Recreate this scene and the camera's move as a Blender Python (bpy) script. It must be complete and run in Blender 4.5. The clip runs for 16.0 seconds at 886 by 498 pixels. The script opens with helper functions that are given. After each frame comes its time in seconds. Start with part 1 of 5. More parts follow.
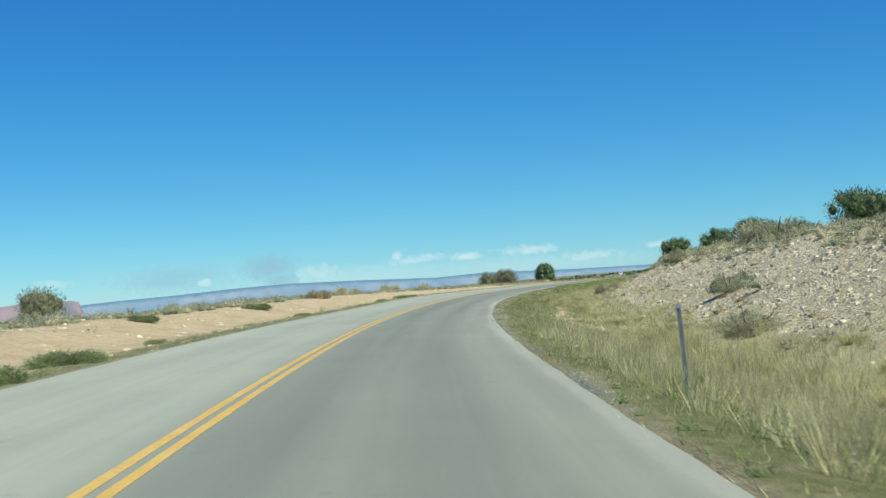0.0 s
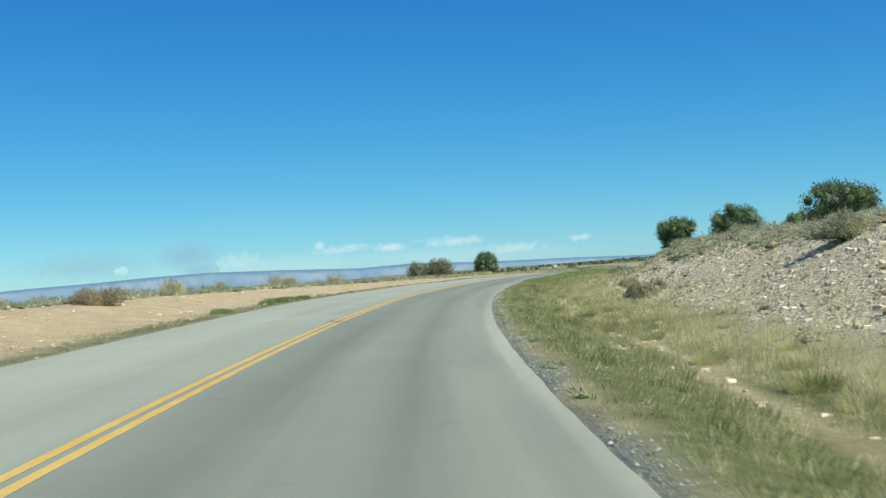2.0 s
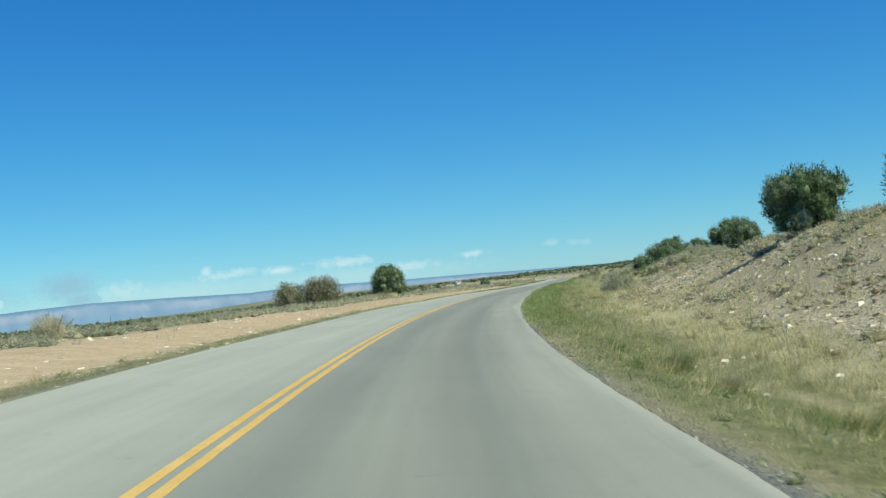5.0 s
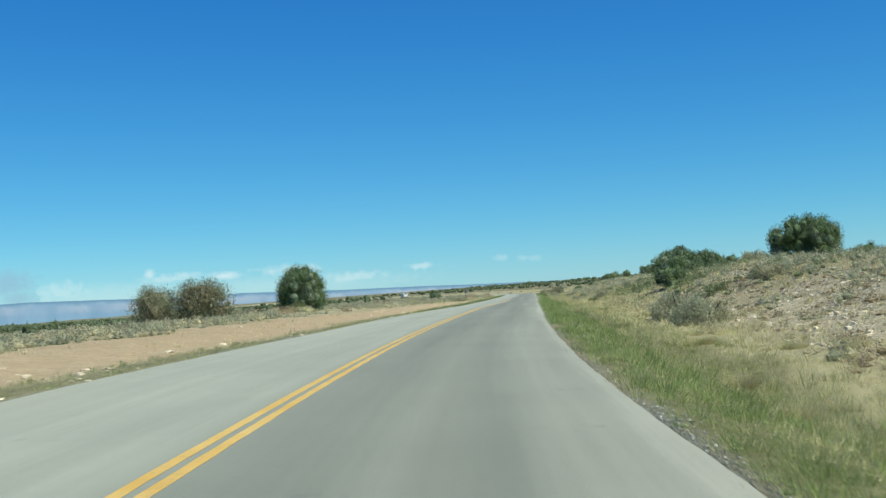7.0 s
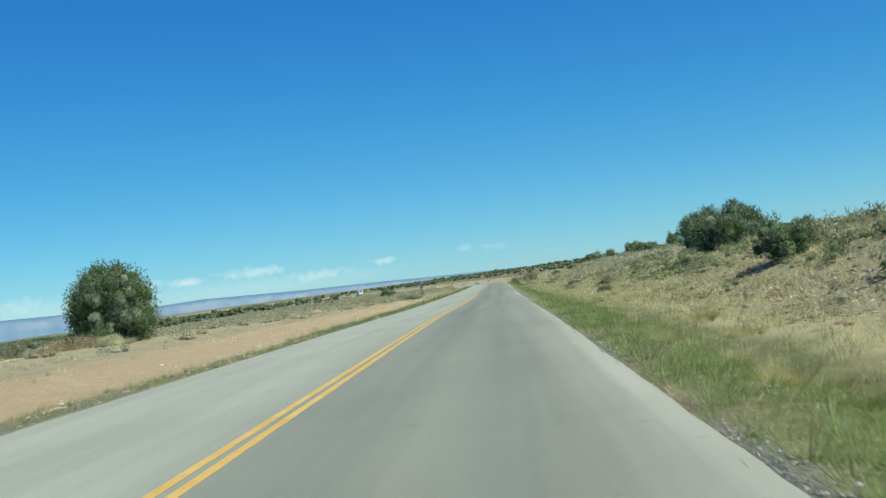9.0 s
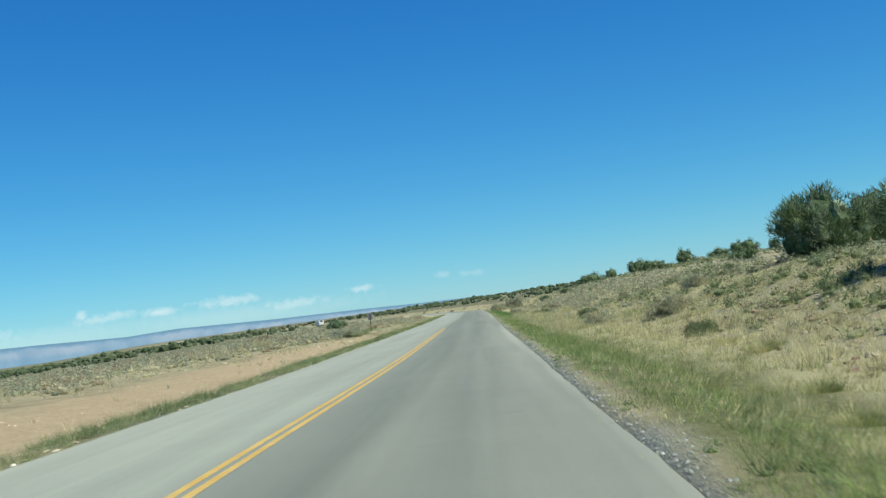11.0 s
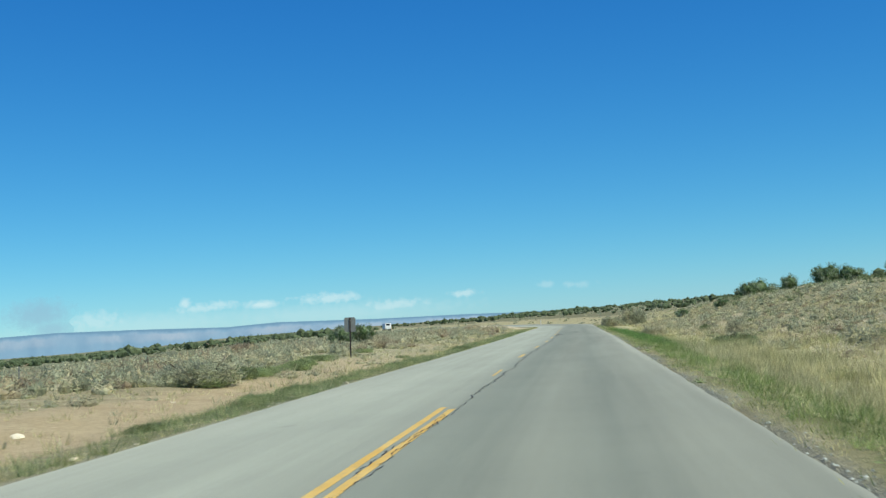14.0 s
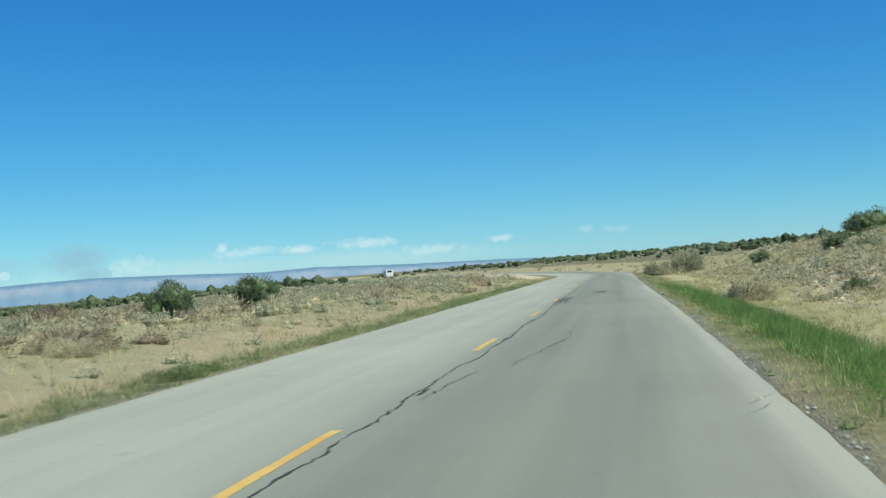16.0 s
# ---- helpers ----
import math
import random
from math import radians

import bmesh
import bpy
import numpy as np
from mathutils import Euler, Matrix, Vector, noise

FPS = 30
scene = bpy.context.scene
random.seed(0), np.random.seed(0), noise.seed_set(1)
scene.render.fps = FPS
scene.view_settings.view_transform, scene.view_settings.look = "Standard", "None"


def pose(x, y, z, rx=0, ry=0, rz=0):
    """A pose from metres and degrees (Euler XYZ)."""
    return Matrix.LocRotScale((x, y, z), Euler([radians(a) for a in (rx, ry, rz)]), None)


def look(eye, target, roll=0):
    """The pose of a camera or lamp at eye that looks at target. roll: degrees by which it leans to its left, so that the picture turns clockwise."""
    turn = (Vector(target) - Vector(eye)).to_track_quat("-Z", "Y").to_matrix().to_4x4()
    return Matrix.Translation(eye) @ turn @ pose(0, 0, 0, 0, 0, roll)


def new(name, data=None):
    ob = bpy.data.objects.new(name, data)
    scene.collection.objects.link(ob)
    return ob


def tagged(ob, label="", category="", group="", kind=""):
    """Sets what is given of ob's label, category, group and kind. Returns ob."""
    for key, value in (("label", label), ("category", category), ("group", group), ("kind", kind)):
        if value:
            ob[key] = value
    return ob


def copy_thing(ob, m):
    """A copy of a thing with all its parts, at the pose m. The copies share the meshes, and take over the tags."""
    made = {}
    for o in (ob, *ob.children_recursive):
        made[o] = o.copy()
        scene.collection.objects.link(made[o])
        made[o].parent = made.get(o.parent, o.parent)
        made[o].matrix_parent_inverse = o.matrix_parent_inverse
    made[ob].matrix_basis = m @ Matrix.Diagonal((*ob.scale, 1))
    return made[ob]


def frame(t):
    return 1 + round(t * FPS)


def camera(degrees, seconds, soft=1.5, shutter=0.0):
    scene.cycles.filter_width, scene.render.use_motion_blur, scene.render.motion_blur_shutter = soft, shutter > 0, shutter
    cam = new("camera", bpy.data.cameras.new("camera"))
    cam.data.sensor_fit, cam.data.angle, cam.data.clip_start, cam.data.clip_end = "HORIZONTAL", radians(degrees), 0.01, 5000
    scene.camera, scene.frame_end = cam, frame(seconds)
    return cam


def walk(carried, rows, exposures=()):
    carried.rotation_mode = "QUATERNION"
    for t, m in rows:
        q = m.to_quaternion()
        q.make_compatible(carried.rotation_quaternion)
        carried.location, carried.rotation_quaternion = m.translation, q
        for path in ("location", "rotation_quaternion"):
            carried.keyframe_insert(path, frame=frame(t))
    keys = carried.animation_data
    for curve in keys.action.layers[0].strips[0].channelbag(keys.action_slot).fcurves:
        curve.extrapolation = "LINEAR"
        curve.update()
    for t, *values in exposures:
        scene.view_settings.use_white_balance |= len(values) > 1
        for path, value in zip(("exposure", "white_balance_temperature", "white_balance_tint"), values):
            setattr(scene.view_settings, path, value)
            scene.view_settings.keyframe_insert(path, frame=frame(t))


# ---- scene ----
# ---------------------------------------------------------------- camera
cam = camera(42.1, 16.0, soft=1.3, shutter=0.10)
# seconds, x, y, z, yaw, pitch, roll
ROWS = [
    (0.0, 2.035, 0.504, 1.187, 11.78, 2.06, 4.11),
    (0.5, -0.161, 10.286, 1.282, 10.47, 1.54, 3.75),
    (1.0, -2.263, 20.095, 1.362, 9.47, 0.63, 3.59),
    (1.5, -4.035, 29.976, 1.422, 7.80, 0.32, 4.31),
    (2.0, -5.751, 39.863, 1.477, 7.95, 1.37, 3.50),
    (2.5, -7.323, 49.779, 1.541, 6.85, 0.59, 4.38),
    (3.0, -8.580, 59.749, 1.613, 5.66, 0.76, 4.48),
    (3.5, -9.981, 69.717, 1.679, 4.21, 0.78, 5.31),
    (4.0, -11.193, 79.734, 1.753, 3.89, 0.83, 5.42),
    (4.5, -12.290, 89.783, 1.834, 2.87, 1.58, 5.89),
    (4.7, -12.653, 93.814, 1.855, 2.80, 1.75, 5.80),
    (6.8, -14.150, 136.679, 2.029, 0.06, 2.47, 3.70),
    (7.0, -13.932, 140.835, 2.045, -0.04, 2.33, 3.56),
    (7.5, -13.477, 151.280, 2.088, -1.39, 3.12, 3.57),
    (8.0, -12.828, 161.800, 2.141, -1.63, 2.45, 5.27),
    (8.5, -12.318, 172.420, 2.221, -1.68, 1.92, 6.88),
    (9.0, -11.589, 183.125, 2.275, -1.73, 1.80, 7.07),
    (11.3, -7.481, 233.461, 2.312, -3.02, 3.54, 7.33),
    (11.5, -7.179, 237.880, 2.295, -3.15, 3.81, 7.04),
    (12.0, -6.318, 248.931, 2.244, -1.01, 3.33, 5.76),
    (12.5, -5.530, 260.015, 2.204, 0.19, 3.04, 5.87),
    (13.0, -4.746, 271.107, 2.183, 0.64, 3.79, 5.09),
    (13.5, -3.830, 282.187, 2.187, 2.22, 4.00, 4.40),
    (14.0, -3.157, 293.293, 2.199, 2.26, 3.88, 3.80),
    (14.5, -2.322, 304.394, 2.213, 3.13, 2.94, 3.99),
    (15.0, -1.306, 315.495, 2.242, 3.75, 3.48, 4.31),
    (15.5, -0.269, 326.602, 2.283, 4.25, 2.69, 3.79),
    (16.0, 0.871, 337.690, 2.307, 4.21, 1.27, 3.84),
]
walk(cam, [(r[0], pose(r[1], r[2], r[3], 90 + r[5], r[6], r[4])) for r in ROWS], [(0.0, 0.25, 6450.0, -2.0), (16.0, 0.25, 6450.0, -2.0)])

# ---------------------------------------------------------------- light
SKY_TINT = ((0.130, 1.55), (0.560, 1.06), (1.76, 0.63))
SUN_ELEV, SUN_AZ = 54.0, 125.0      # degrees; azimuth clockwise from +y
world = bpy.data.worlds.new("sky")
scene.world = world
world.use_nodes = True
wn = world.node_tree
wn.nodes.clear()
w_out = wn.nodes.new("ShaderNodeOutputWorld")
w_bg = wn.nodes.new("ShaderNodeBackground")
w_sky = wn.nodes.new("ShaderNodeTexSky")
w_sky.sky_type, w_sky.sun_disc = "NISHITA", False
w_sky.sun_elevation, w_sky.sun_rotation = radians(SUN_ELEV), radians(SUN_AZ)
w_sky.altitude, w_sky.air_density, w_sky.dust_density, w_sky.ozone_density = 1800.0, 1.0, 0.4, 2.0
w_bg.inputs["Strength"].default_value = 0.11
# a deep, dry desert blue
w_split, w_join = wn.nodes.new("ShaderNodeSeparateColor"), wn.nodes.new("ShaderNodeCombineColor")
wn.links.new(w_sky.outputs[0], w_split.inputs[0])
for _i, (_gain, _power) in enumerate(SKY_TINT):
    _p, _g = wn.nodes.new("ShaderNodeMath"), wn.nodes.new("ShaderNodeMath")
    _p.operation, _g.operation = "POWER", "MULTIPLY"
    _p.inputs[1].default_value, _g.inputs[1].default_value = _power, _gain
    wn.links.new(w_split.outputs[_i], _p.inputs[0])
    wn.links.new(_p.outputs[0], _g.inputs[0])
    wn.links.new(_g.outputs[0], w_join.inputs[_i])
wn.links.new(w_join.outputs[0], w_bg.inputs[0])
wn.links.new(w_bg.outputs[0], w_out.inputs[0])
sun_data = bpy.data.lights.new("sun", "SUN")
sun_data.energy, sun_data.angle, sun_data.color = 4.6, radians(0.53), (1.0, 0.93, 0.80)
sun = new("sun", sun_data)
_e, _a = radians(SUN_ELEV), radians(SUN_AZ)
sun.matrix_world = look((math.sin(_a) * math.cos(_e) * 90, math.cos(_a) * math.cos(_e) * 90, math.sin(_e) * 90), (0, 0, 0))

# ---------------------------------------------------------------- helpers
RNG = np.random.default_rng(7)


def tree_nodes(name):
    m = bpy.data.materials.new(name)
    m.use_nodes = True
    nt = m.node_tree
    return m, nt, nt.nodes["Principled BSDF"]


def mesh_np(name, verts, faces, mat=None, smooth=False):
    """A mesh from arrays: verts (n,3), faces (m,3 or 4)."""
    verts = np.asarray(verts, np.float32)
    faces = np.asarray(faces, np.int32)
    me = bpy.data.meshes.new(name)
    k = faces.shape[1]
    me.vertices.add(len(verts))
    me.vertices.foreach_set("co", verts.ravel())
    me.loops.add(faces.size)
    me.loops.foreach_set("vertex_index", faces.ravel())
    me.polygons.add(len(faces))
    me.polygons.foreach_set("loop_start", np.arange(0, faces.size, k, dtype=np.int32))
    me.polygons.foreach_set("use_smooth", np.full(len(faces), smooth))
    me.update(calc_edges=True)
    me.validate()
    if mat:
        me.materials.append(mat)
    return me


def spread(protos, picks, places, turns, sizes):
    """Copies of small prototype meshes (verts, faces), laid out as one vertex and face array."""
    vs, fs, base = [], [], 0
    for i, (v, f) in enumerate(protos):
        sel = np.nonzero(picks == i)[0]
        if not len(sel):
            continue
        c, s = np.cos(turns[sel])[:, None], np.sin(turns[sel])[:, None]
        sz = sizes[sel]
        x = (v[None, :, 0] * c - v[None, :, 1] * s) * sz[:, :1]
        y = (v[None, :, 0] * s + v[None, :, 1] * c) * sz[:, :1]
        z = v[None, :, 2] * sz[:, 1:2]
        out = np.stack([x, y, np.broadcast_to(z, x.shape)], -1) + places[sel][:, None, :]
        vs.append(out.reshape(-1, 3))
        fs.append((f[None] + (np.arange(len(sel)) * len(v))[:, None, None] + base).reshape(-1, f.shape[1]))
        base += len(sel) * len(v)
    return np.concatenate(vs), np.concatenate(fs)


# ---------------------------------------------------------------- the road's line
KNOT = np.arange(-20, 521, 20.0)
KAPPA = np.array([-1.55, -1.55, -1.59, -2.18, -2.2, -1.5, -1.42, -1.93, -1.92, -1.72, -0.99, 0.19, 0.1, -0.69, 0.55, -0.06, -0.16, 0.38, -0.89, 0.75, 0.31, -0.22, -0.11, 0.03, 0.03, 0.03, 0.03, 0.03])
GRADE = np.array([1.08, 1.09, 0.75, 0.56, 0.8, 0.87, 0.21, 0.38, 0.47, 0.48, 0.32, 0.16, -0.16, -0.44, -0.29, 0.05, 0.05, 0.33, 0.0, 0.04, 0.13, 0.24, 0.24, 0.2, 0.17, 0.17, 0.17, 0.17])
BANK = np.array([-2.69, -3.1, -3.12, -3.29, -3.15, -5.05, -5.01, -5.39, -3.67, -3.64, -1.14, -1.14, 0.53, 0.73, 0.3, 0.1, 0.74, 1.01, 1.75, 0.09, -0.37, -0.23, -0.2, -0.17, -0.09, -0.06, -0.05, -0.04])
W_LEFT, W_RIGHT = 3.64, 3.91
S = np.arange(-60.0, 760.0, 1.0)
_k = np.interp(S, KNOT, KAPPA) / 1000
_k = np.where(S > 445, np.interp(S, [445, 480, 545, 580, 700], [0.0, 6.5, 0.0, 0.0, 0.0]) / 1000, _k)
PSI = np.cumsum(_k)
PSI = PSI - np.interp(0, S, PSI) + 0.2430
CX, CY = np.cumsum(-np.sin(PSI)), np.cumsum(np.cos(PSI))
CX, CY = CX - np.interp(0, S, CX), CY - np.interp(0, S, CY)
CZ = np.cumsum(np.where(S > 480, np.interp(S, [480, 500, 540, 580, 700], [0.17, 1.0, 0.8, 0.3, 0.2]), np.interp(S, KNOT, GRADE)) / 100)
CZ = CZ - np.interp(0, S, CZ)
CB = np.interp(S, KNOT, BANK) / 100


def road_at(s, n, up=0.0):
    """Places on the road's surface: s along it, n to the right of its middle."""
    psi = np.interp(s, S, PSI)
    return np.stack([np.interp(s, S, CX) + n * np.cos(psi), np.interp(s, S, CY) + n * np.sin(psi),
                     np.interp(s, S, CZ) + n * np.interp(s, S, CB) + up + 0 * n], -1)


def along(x, y):
    """Distance along and to the right of the road's middle for places in the plan."""
    x, y = np.asarray(x, float), np.asarray(y, float)
    s = np.interp(y, CY, S)
    for _ in range(3):
        psi = np.interp(s, S, PSI)
        ds = -(x - np.interp(s, S, CX)) * np.sin(psi) + (y - np.interp(s, S, CY)) * np.cos(psi)
        s = s + np.clip(ds, -40, 40) * np.exp(-np.abs(x) / 300)
    s = np.where(np.abs(x) > 400, np.interp(y, CY, S), s)
    psi = np.interp(s, S, PSI)
    n = (x - np.interp(s, S, CX)) * np.cos(psi) + (y - np.interp(s, S, CY)) * np.sin(psi)
    return s, n


def rough(x, y, size, seed=0.0):
    """Cheap smooth bumps, about -1 to 1."""
    a, b = x / size + seed * 1.7, y / size - seed * 2.3
    return (np.sin(1.9 * a + 0.7 * np.sin(1.3 * b + seed)) * np.cos(1.7 * b + 0.9 * np.sin(1.1 * a)) * 0.6
            + np.sin(4.3 * a - 2.1 * b + seed * 3) * 0.25 + np.cos(3.7 * b + 5.1 * a) * 0.15)


def smooth01(v):
    v = np.clip(v, 0, 1)
    return v * v * (3 - 2 * v)


def ground_z(x, y):
    s, n = along(x, y)
    zr = np.interp(s, S, CZ) + 0.003 * np.clip(y - CY[-1], 0, 9000)
    bank = np.interp(s, S, CB)
    z = zr + np.clip(n, -5.5, 5.5) * bank
    # right: gravel edge, ditch, cut bank, then the rising flat behind it
    r = n - W_RIGHT
    top = np.interp(s, [-40, 20, 60, 110, 150, 185, 230, 300, 350, 400, 450, 520], [2.5, 2.5, 2.4, 2.4, 2.4, 1.6, 1.95, 1.6, 1.9, 2.5, 2.2, 1.2])
    foot = np.interp(s, [-40, 60, 130, 185, 240, 300, 380, 520], [5.2, 5.2, 5.4, 5.8, 5.6, 5.4, 5.8, 7.0])
    width = np.interp(s, [-40, 60, 130, 185, 215, 245, 300, 520], [10, 9.5, 9.5, 11, 9, 10, 13, 14])
    flat = np.interp(s, [-40, 180, 300, 400, 520], [0.022, 0.024, 0.026, 0.04, 0.03])
    z_r = -0.03 * smooth01(r / 0.8) - 0.62 * smooth01((r - 0.5) / 2.7) + (top + 0.6) * smooth01((r - foot) / width * 0.92 + 0.04)
    z_r = z_r + flat * np.clip(r - foot - width, 0, 60) + 0.012 * np.clip(r - foot - width - 60, 0, 900)
    z_r = z_r + rough(x, y, 3.0) * 0.10 * smooth01((r - 2) / 4) + rough(x, y, 9.0, 2) * 0.20 * smooth01((r - foot) / 6)
    z_r = z_r + 1.2 * np.exp(-((s - 462) / 45) ** 2) * smooth01((r - 14) / 22) + 0.35 * np.exp(-((s - 160) / 30) ** 2) * smooth01((r - 9) / 5)
    # left: verge, sand strip, low berm where the road bends, then the falling plain
    l = -n - W_LEFT
    berm = np.interp(s, [-40, 40, 95, 130, 170], [0.42, 0.40, 0.30, 0.2, 0.1])
    z_l = -0.03 * smooth01(l / 0.5) - 0.12 * smooth01((l - 0.5) / 2) + 0.2 * smooth01((l - 2) / 3) + berm * smooth01((l - 2.5) / 4) - (berm + 0.1) * smooth01((l - 11) / 8)
    z_l = z_l - 0.026 * np.clip(l - 22, 0, 90) - 0.004 * np.clip(l - 112, 0, 1400) + 0.30 * np.exp(-((s - 245) / 42) ** 2) * smooth01((l - 6) / 7) * (1 - 0.8 * smooth01((l - 16) / 8)) + rough(x, y, 4.0, 1) * 0.08 * smooth01((l - 1.5) / 4) + rough(x, y, 17.0, 3) * 0.25 * smooth01((l - 12) / 20)
    z_l = z_l - np.clip(zr - np.interp(480.0, S, CZ), 0, 9) * (s > 480) * smooth01((l - 25) / 90)
    z_l = z_l - 7.0 * smooth01((l - 340) / 200) + 0.45 * np.exp(-((s - 492) / 17) ** 2) * smooth01((l - 0.6) / 3) * smooth01((16 - l) / 8)
    z = z + np.where(r > 0, z_r, 0) + np.where(l > 0, z_l, 0)
    under = (r < -0.1) & (l < -0.1)
    return np.where(under, z - 0.25, np.where((r < 0.05) & (l < 0.05), z - 0.014, z))

# ---------------------------------------------------------------- materials
def node(nt, kind, **values):
    n = nt.nodes.new(kind)
    for key, value in values.items():
        n.inputs[key.replace("_", " ")].default_value = value
    return n


def mix_col(nt, fac, a, b, mode="MIX"):
    n = nt.nodes.new("ShaderNodeMix")
    n.data_type, n.blend_type = "RGBA", mode
    for sock, v in ((n.inputs[0], fac), (n.inputs[6], a), (n.inputs[7], b)):
        if isinstance(v, bpy.types.NodeSocket):
            nt.links.new(v, sock)
        elif isinstance(v, tuple):
            sock.default_value = (*v, 1)
        else:
            sock.default_value = v
    return n.outputs[2]


def calc(nt, op, a, b=None, clamp=False):
    n = nt.nodes.new("ShaderNodeMath")
    n.operation, n.use_clamp = op, clamp
    for sock, v in zip(n.inputs, (a, b)):
        if isinstance(v, bpy.types.NodeSocket):
            nt.links.new(v, sock)
        elif v is not None:
            sock.default_value = v
    return n.outputs[0]


def ramp(nt, fac, stops):
    n = nt.nodes.new("ShaderNodeValToRGB")
    el = n.color_ramp.elements
    while len(el) < len(stops):
        el.new(0.5)
    for e, (p, c) in zip(el, stops):
        e.position = p
        e.color = (*c, 1) if isinstance(c, tuple) else (c, c, c, 1)
    nt.links.new(fac, n.inputs[0])
    return n.outputs[0]


def noise_at(nt, scale, detail=3.0, rough_=0.55, where=None, warp=0.0):
    n = node(nt, "ShaderNodeTexNoise", Scale=scale, Detail=detail, Roughness=rough_, Distortion=warp)
    nt.links.new(where if where else world_place(nt), n.inputs["Vector"])
    return n.outputs[0]


def world_place(nt):
    for n in nt.nodes:
        if n.bl_idname == "ShaderNodeNewGeometry":
            return n.outputs["Position"]
    return nt.nodes.new("ShaderNodeNewGeometry").outputs["Position"]


def island(nt):
    world_place(nt)
    return [n for n in nt.nodes if n.bl_idname == "ShaderNodeNewGeometry"][0].outputs["Random Per Island"]


def relief(nt, b, height, strength, distance=0.02):
    n = node(nt, "ShaderNodeBump", Strength=strength, Distance=distance)
    nt.links.new(height, n.inputs["Height"])
    nt.links.new(n.outputs[0], b.inputs["Normal"])


def finish(nt, b, col, rough_=0.9, spec=0.25):
    if isinstance(col, tuple):
        b.inputs["Base Color"].default_value = (*col, 1)
    else:
        nt.links.new(col, b.inputs["Base Color"])
    b.inputs["Roughness"].default_value = rough_
    b.inputs["Specular IOR Level"].default_value = spec


def ground_material():
    m, nt, b = tree_nodes("dry_soil")
    zone = nt.nodes.new("ShaderNodeAttribute")
    zone.attribute_name = "zone"
    sep = nt.nodes.new("ShaderNodeSeparateColor")
    nt.links.new(zone.outputs["Color"], sep.inputs[0])
    sand, gravel, pale = sep.outputs
    n_big, n_mid, n_fine, n_grit = noise_at(nt, 0.06, 4), noise_at(nt, 0.9, 5, 0.62), noise_at(nt, 9, 4, 0.6), noise_at(nt, 55, 2)
    soil = mix_col(nt, ramp(nt, n_mid, [(0.35, 0.0), (0.65, 1.0)]), (0.25, 0.215, 0.125), (0.43, 0.37, 0.23))
    soil = mix_col(nt, ramp(nt, n_big, [(0.4, 0.0), (0.62, 1.0)]), soil, mix_col(nt, n_mid, (0.29, 0.265, 0.16), (0.42, 0.385, 0.24)))
    sandy = mix_col(nt, ramp(nt, n_mid, [(0.3, 0.0), (0.7, 1.0)]), (0.49, 0.375, 0.225), (0.61, 0.49, 0.315))
    sandy = mix_col(nt, zone.outputs["Alpha"], sandy, mix_col(nt, n_mid, (0.40, 0.305, 0.175), (0.54, 0.425, 0.27)))
    sandy = mix_col(nt, ramp(nt, noise_at(nt, 7.0, 6, 0.8), [(0.50, 0.0), (0.64, 0.6)]), sandy, (0.25, 0.195, 0.12))
    col = mix_col(nt, sand, soil, sandy)
    chips = node(nt, "ShaderNodeTexVoronoi", Scale=12.0, Randomness=1.0)
    nt.links.new(world_place(nt), chips.inputs["Vector"])
    tint = nt.nodes.new("ShaderNodeSeparateColor")
    nt.links.new(chips.outputs["Color"], tint.inputs[0])
    rubble = ramp(nt, tint.outputs[0], [(0.0, (0.38, 0.315, 0.205)), (0.3, (0.62, 0.53, 0.35)), (0.7, (0.80, 0.705, 0.50)), (1.0, (0.88, 0.80, 0.61))])
    rubble = mix_col(nt, ramp(nt, chips.outputs["Distance"], [(0.40, 0.0), (0.65, 0.6)]), rubble, (0.32, 0.26, 0.165))
    rubble = mix_col(nt, ramp(nt, n_mid, [(0.5, 0.0), (0.62, 0.7)]), rubble, mix_col(nt, n_fine, (0.40, 0.33, 0.21), (0.66, 0.565, 0.38)))
    col = mix_col(nt, pale, col, rubble)
    grit = mix_col(nt, ramp(nt, n_grit, [(0.35, 0.0), (0.65, 1.0)]), (0.15, 0.16, 0.135), (0.34, 0.35, 0.30))
    col = mix_col(nt, gravel, col, grit)
    col = mix_col(nt, 0.5, col, mix_col(nt, n_fine, (0.55, 0.55, 0.55), (1.3, 1.3, 1.3)), "MULTIPLY")
    thatch = nt.nodes.new("ShaderNodeAttribute")
    thatch.attribute_name = "cover"
    sep2 = nt.nodes.new("ShaderNodeSeparateColor")
    nt.links.new(thatch.outputs["Color"], sep2.inputs[0])
    patch = ramp(nt, noise_at(nt, 2.4, 5, 0.7), [(0.34, 0.0), (0.52, 1.0)])
    straw_ = mix_col(nt, n_fine, (0.30, 0.28, 0.145), (0.54, 0.495, 0.28))
    col = mix_col(nt, calc(nt, "MULTIPLY", calc(nt, "MULTIPLY", sep2.outputs[1], patch), calc(nt, "SUBTRACT", 0.85, calc(nt, "MULTIPLY", pale, 0.75))), col, straw_)
    scrub_ = mix_col(nt, n_fine, (0.30, 0.265, 0.165), (0.52, 0.455, 0.29))
    scrub_ = mix_col(nt, ramp(nt, sep2.outputs[2], [(0.62, 0.0), (0.95, 1.0)]), scrub_, mix_col(nt, n_mid, (0.12, 0.125, 0.07), (0.24, 0.235, 0.14)))
    col = mix_col(nt, sep2.outputs[2], col, scrub_)
    clods = ramp(nt, noise_at(nt, 1.5, 6, 0.72), [(0.44, 0.0), (0.56, 1.0)])
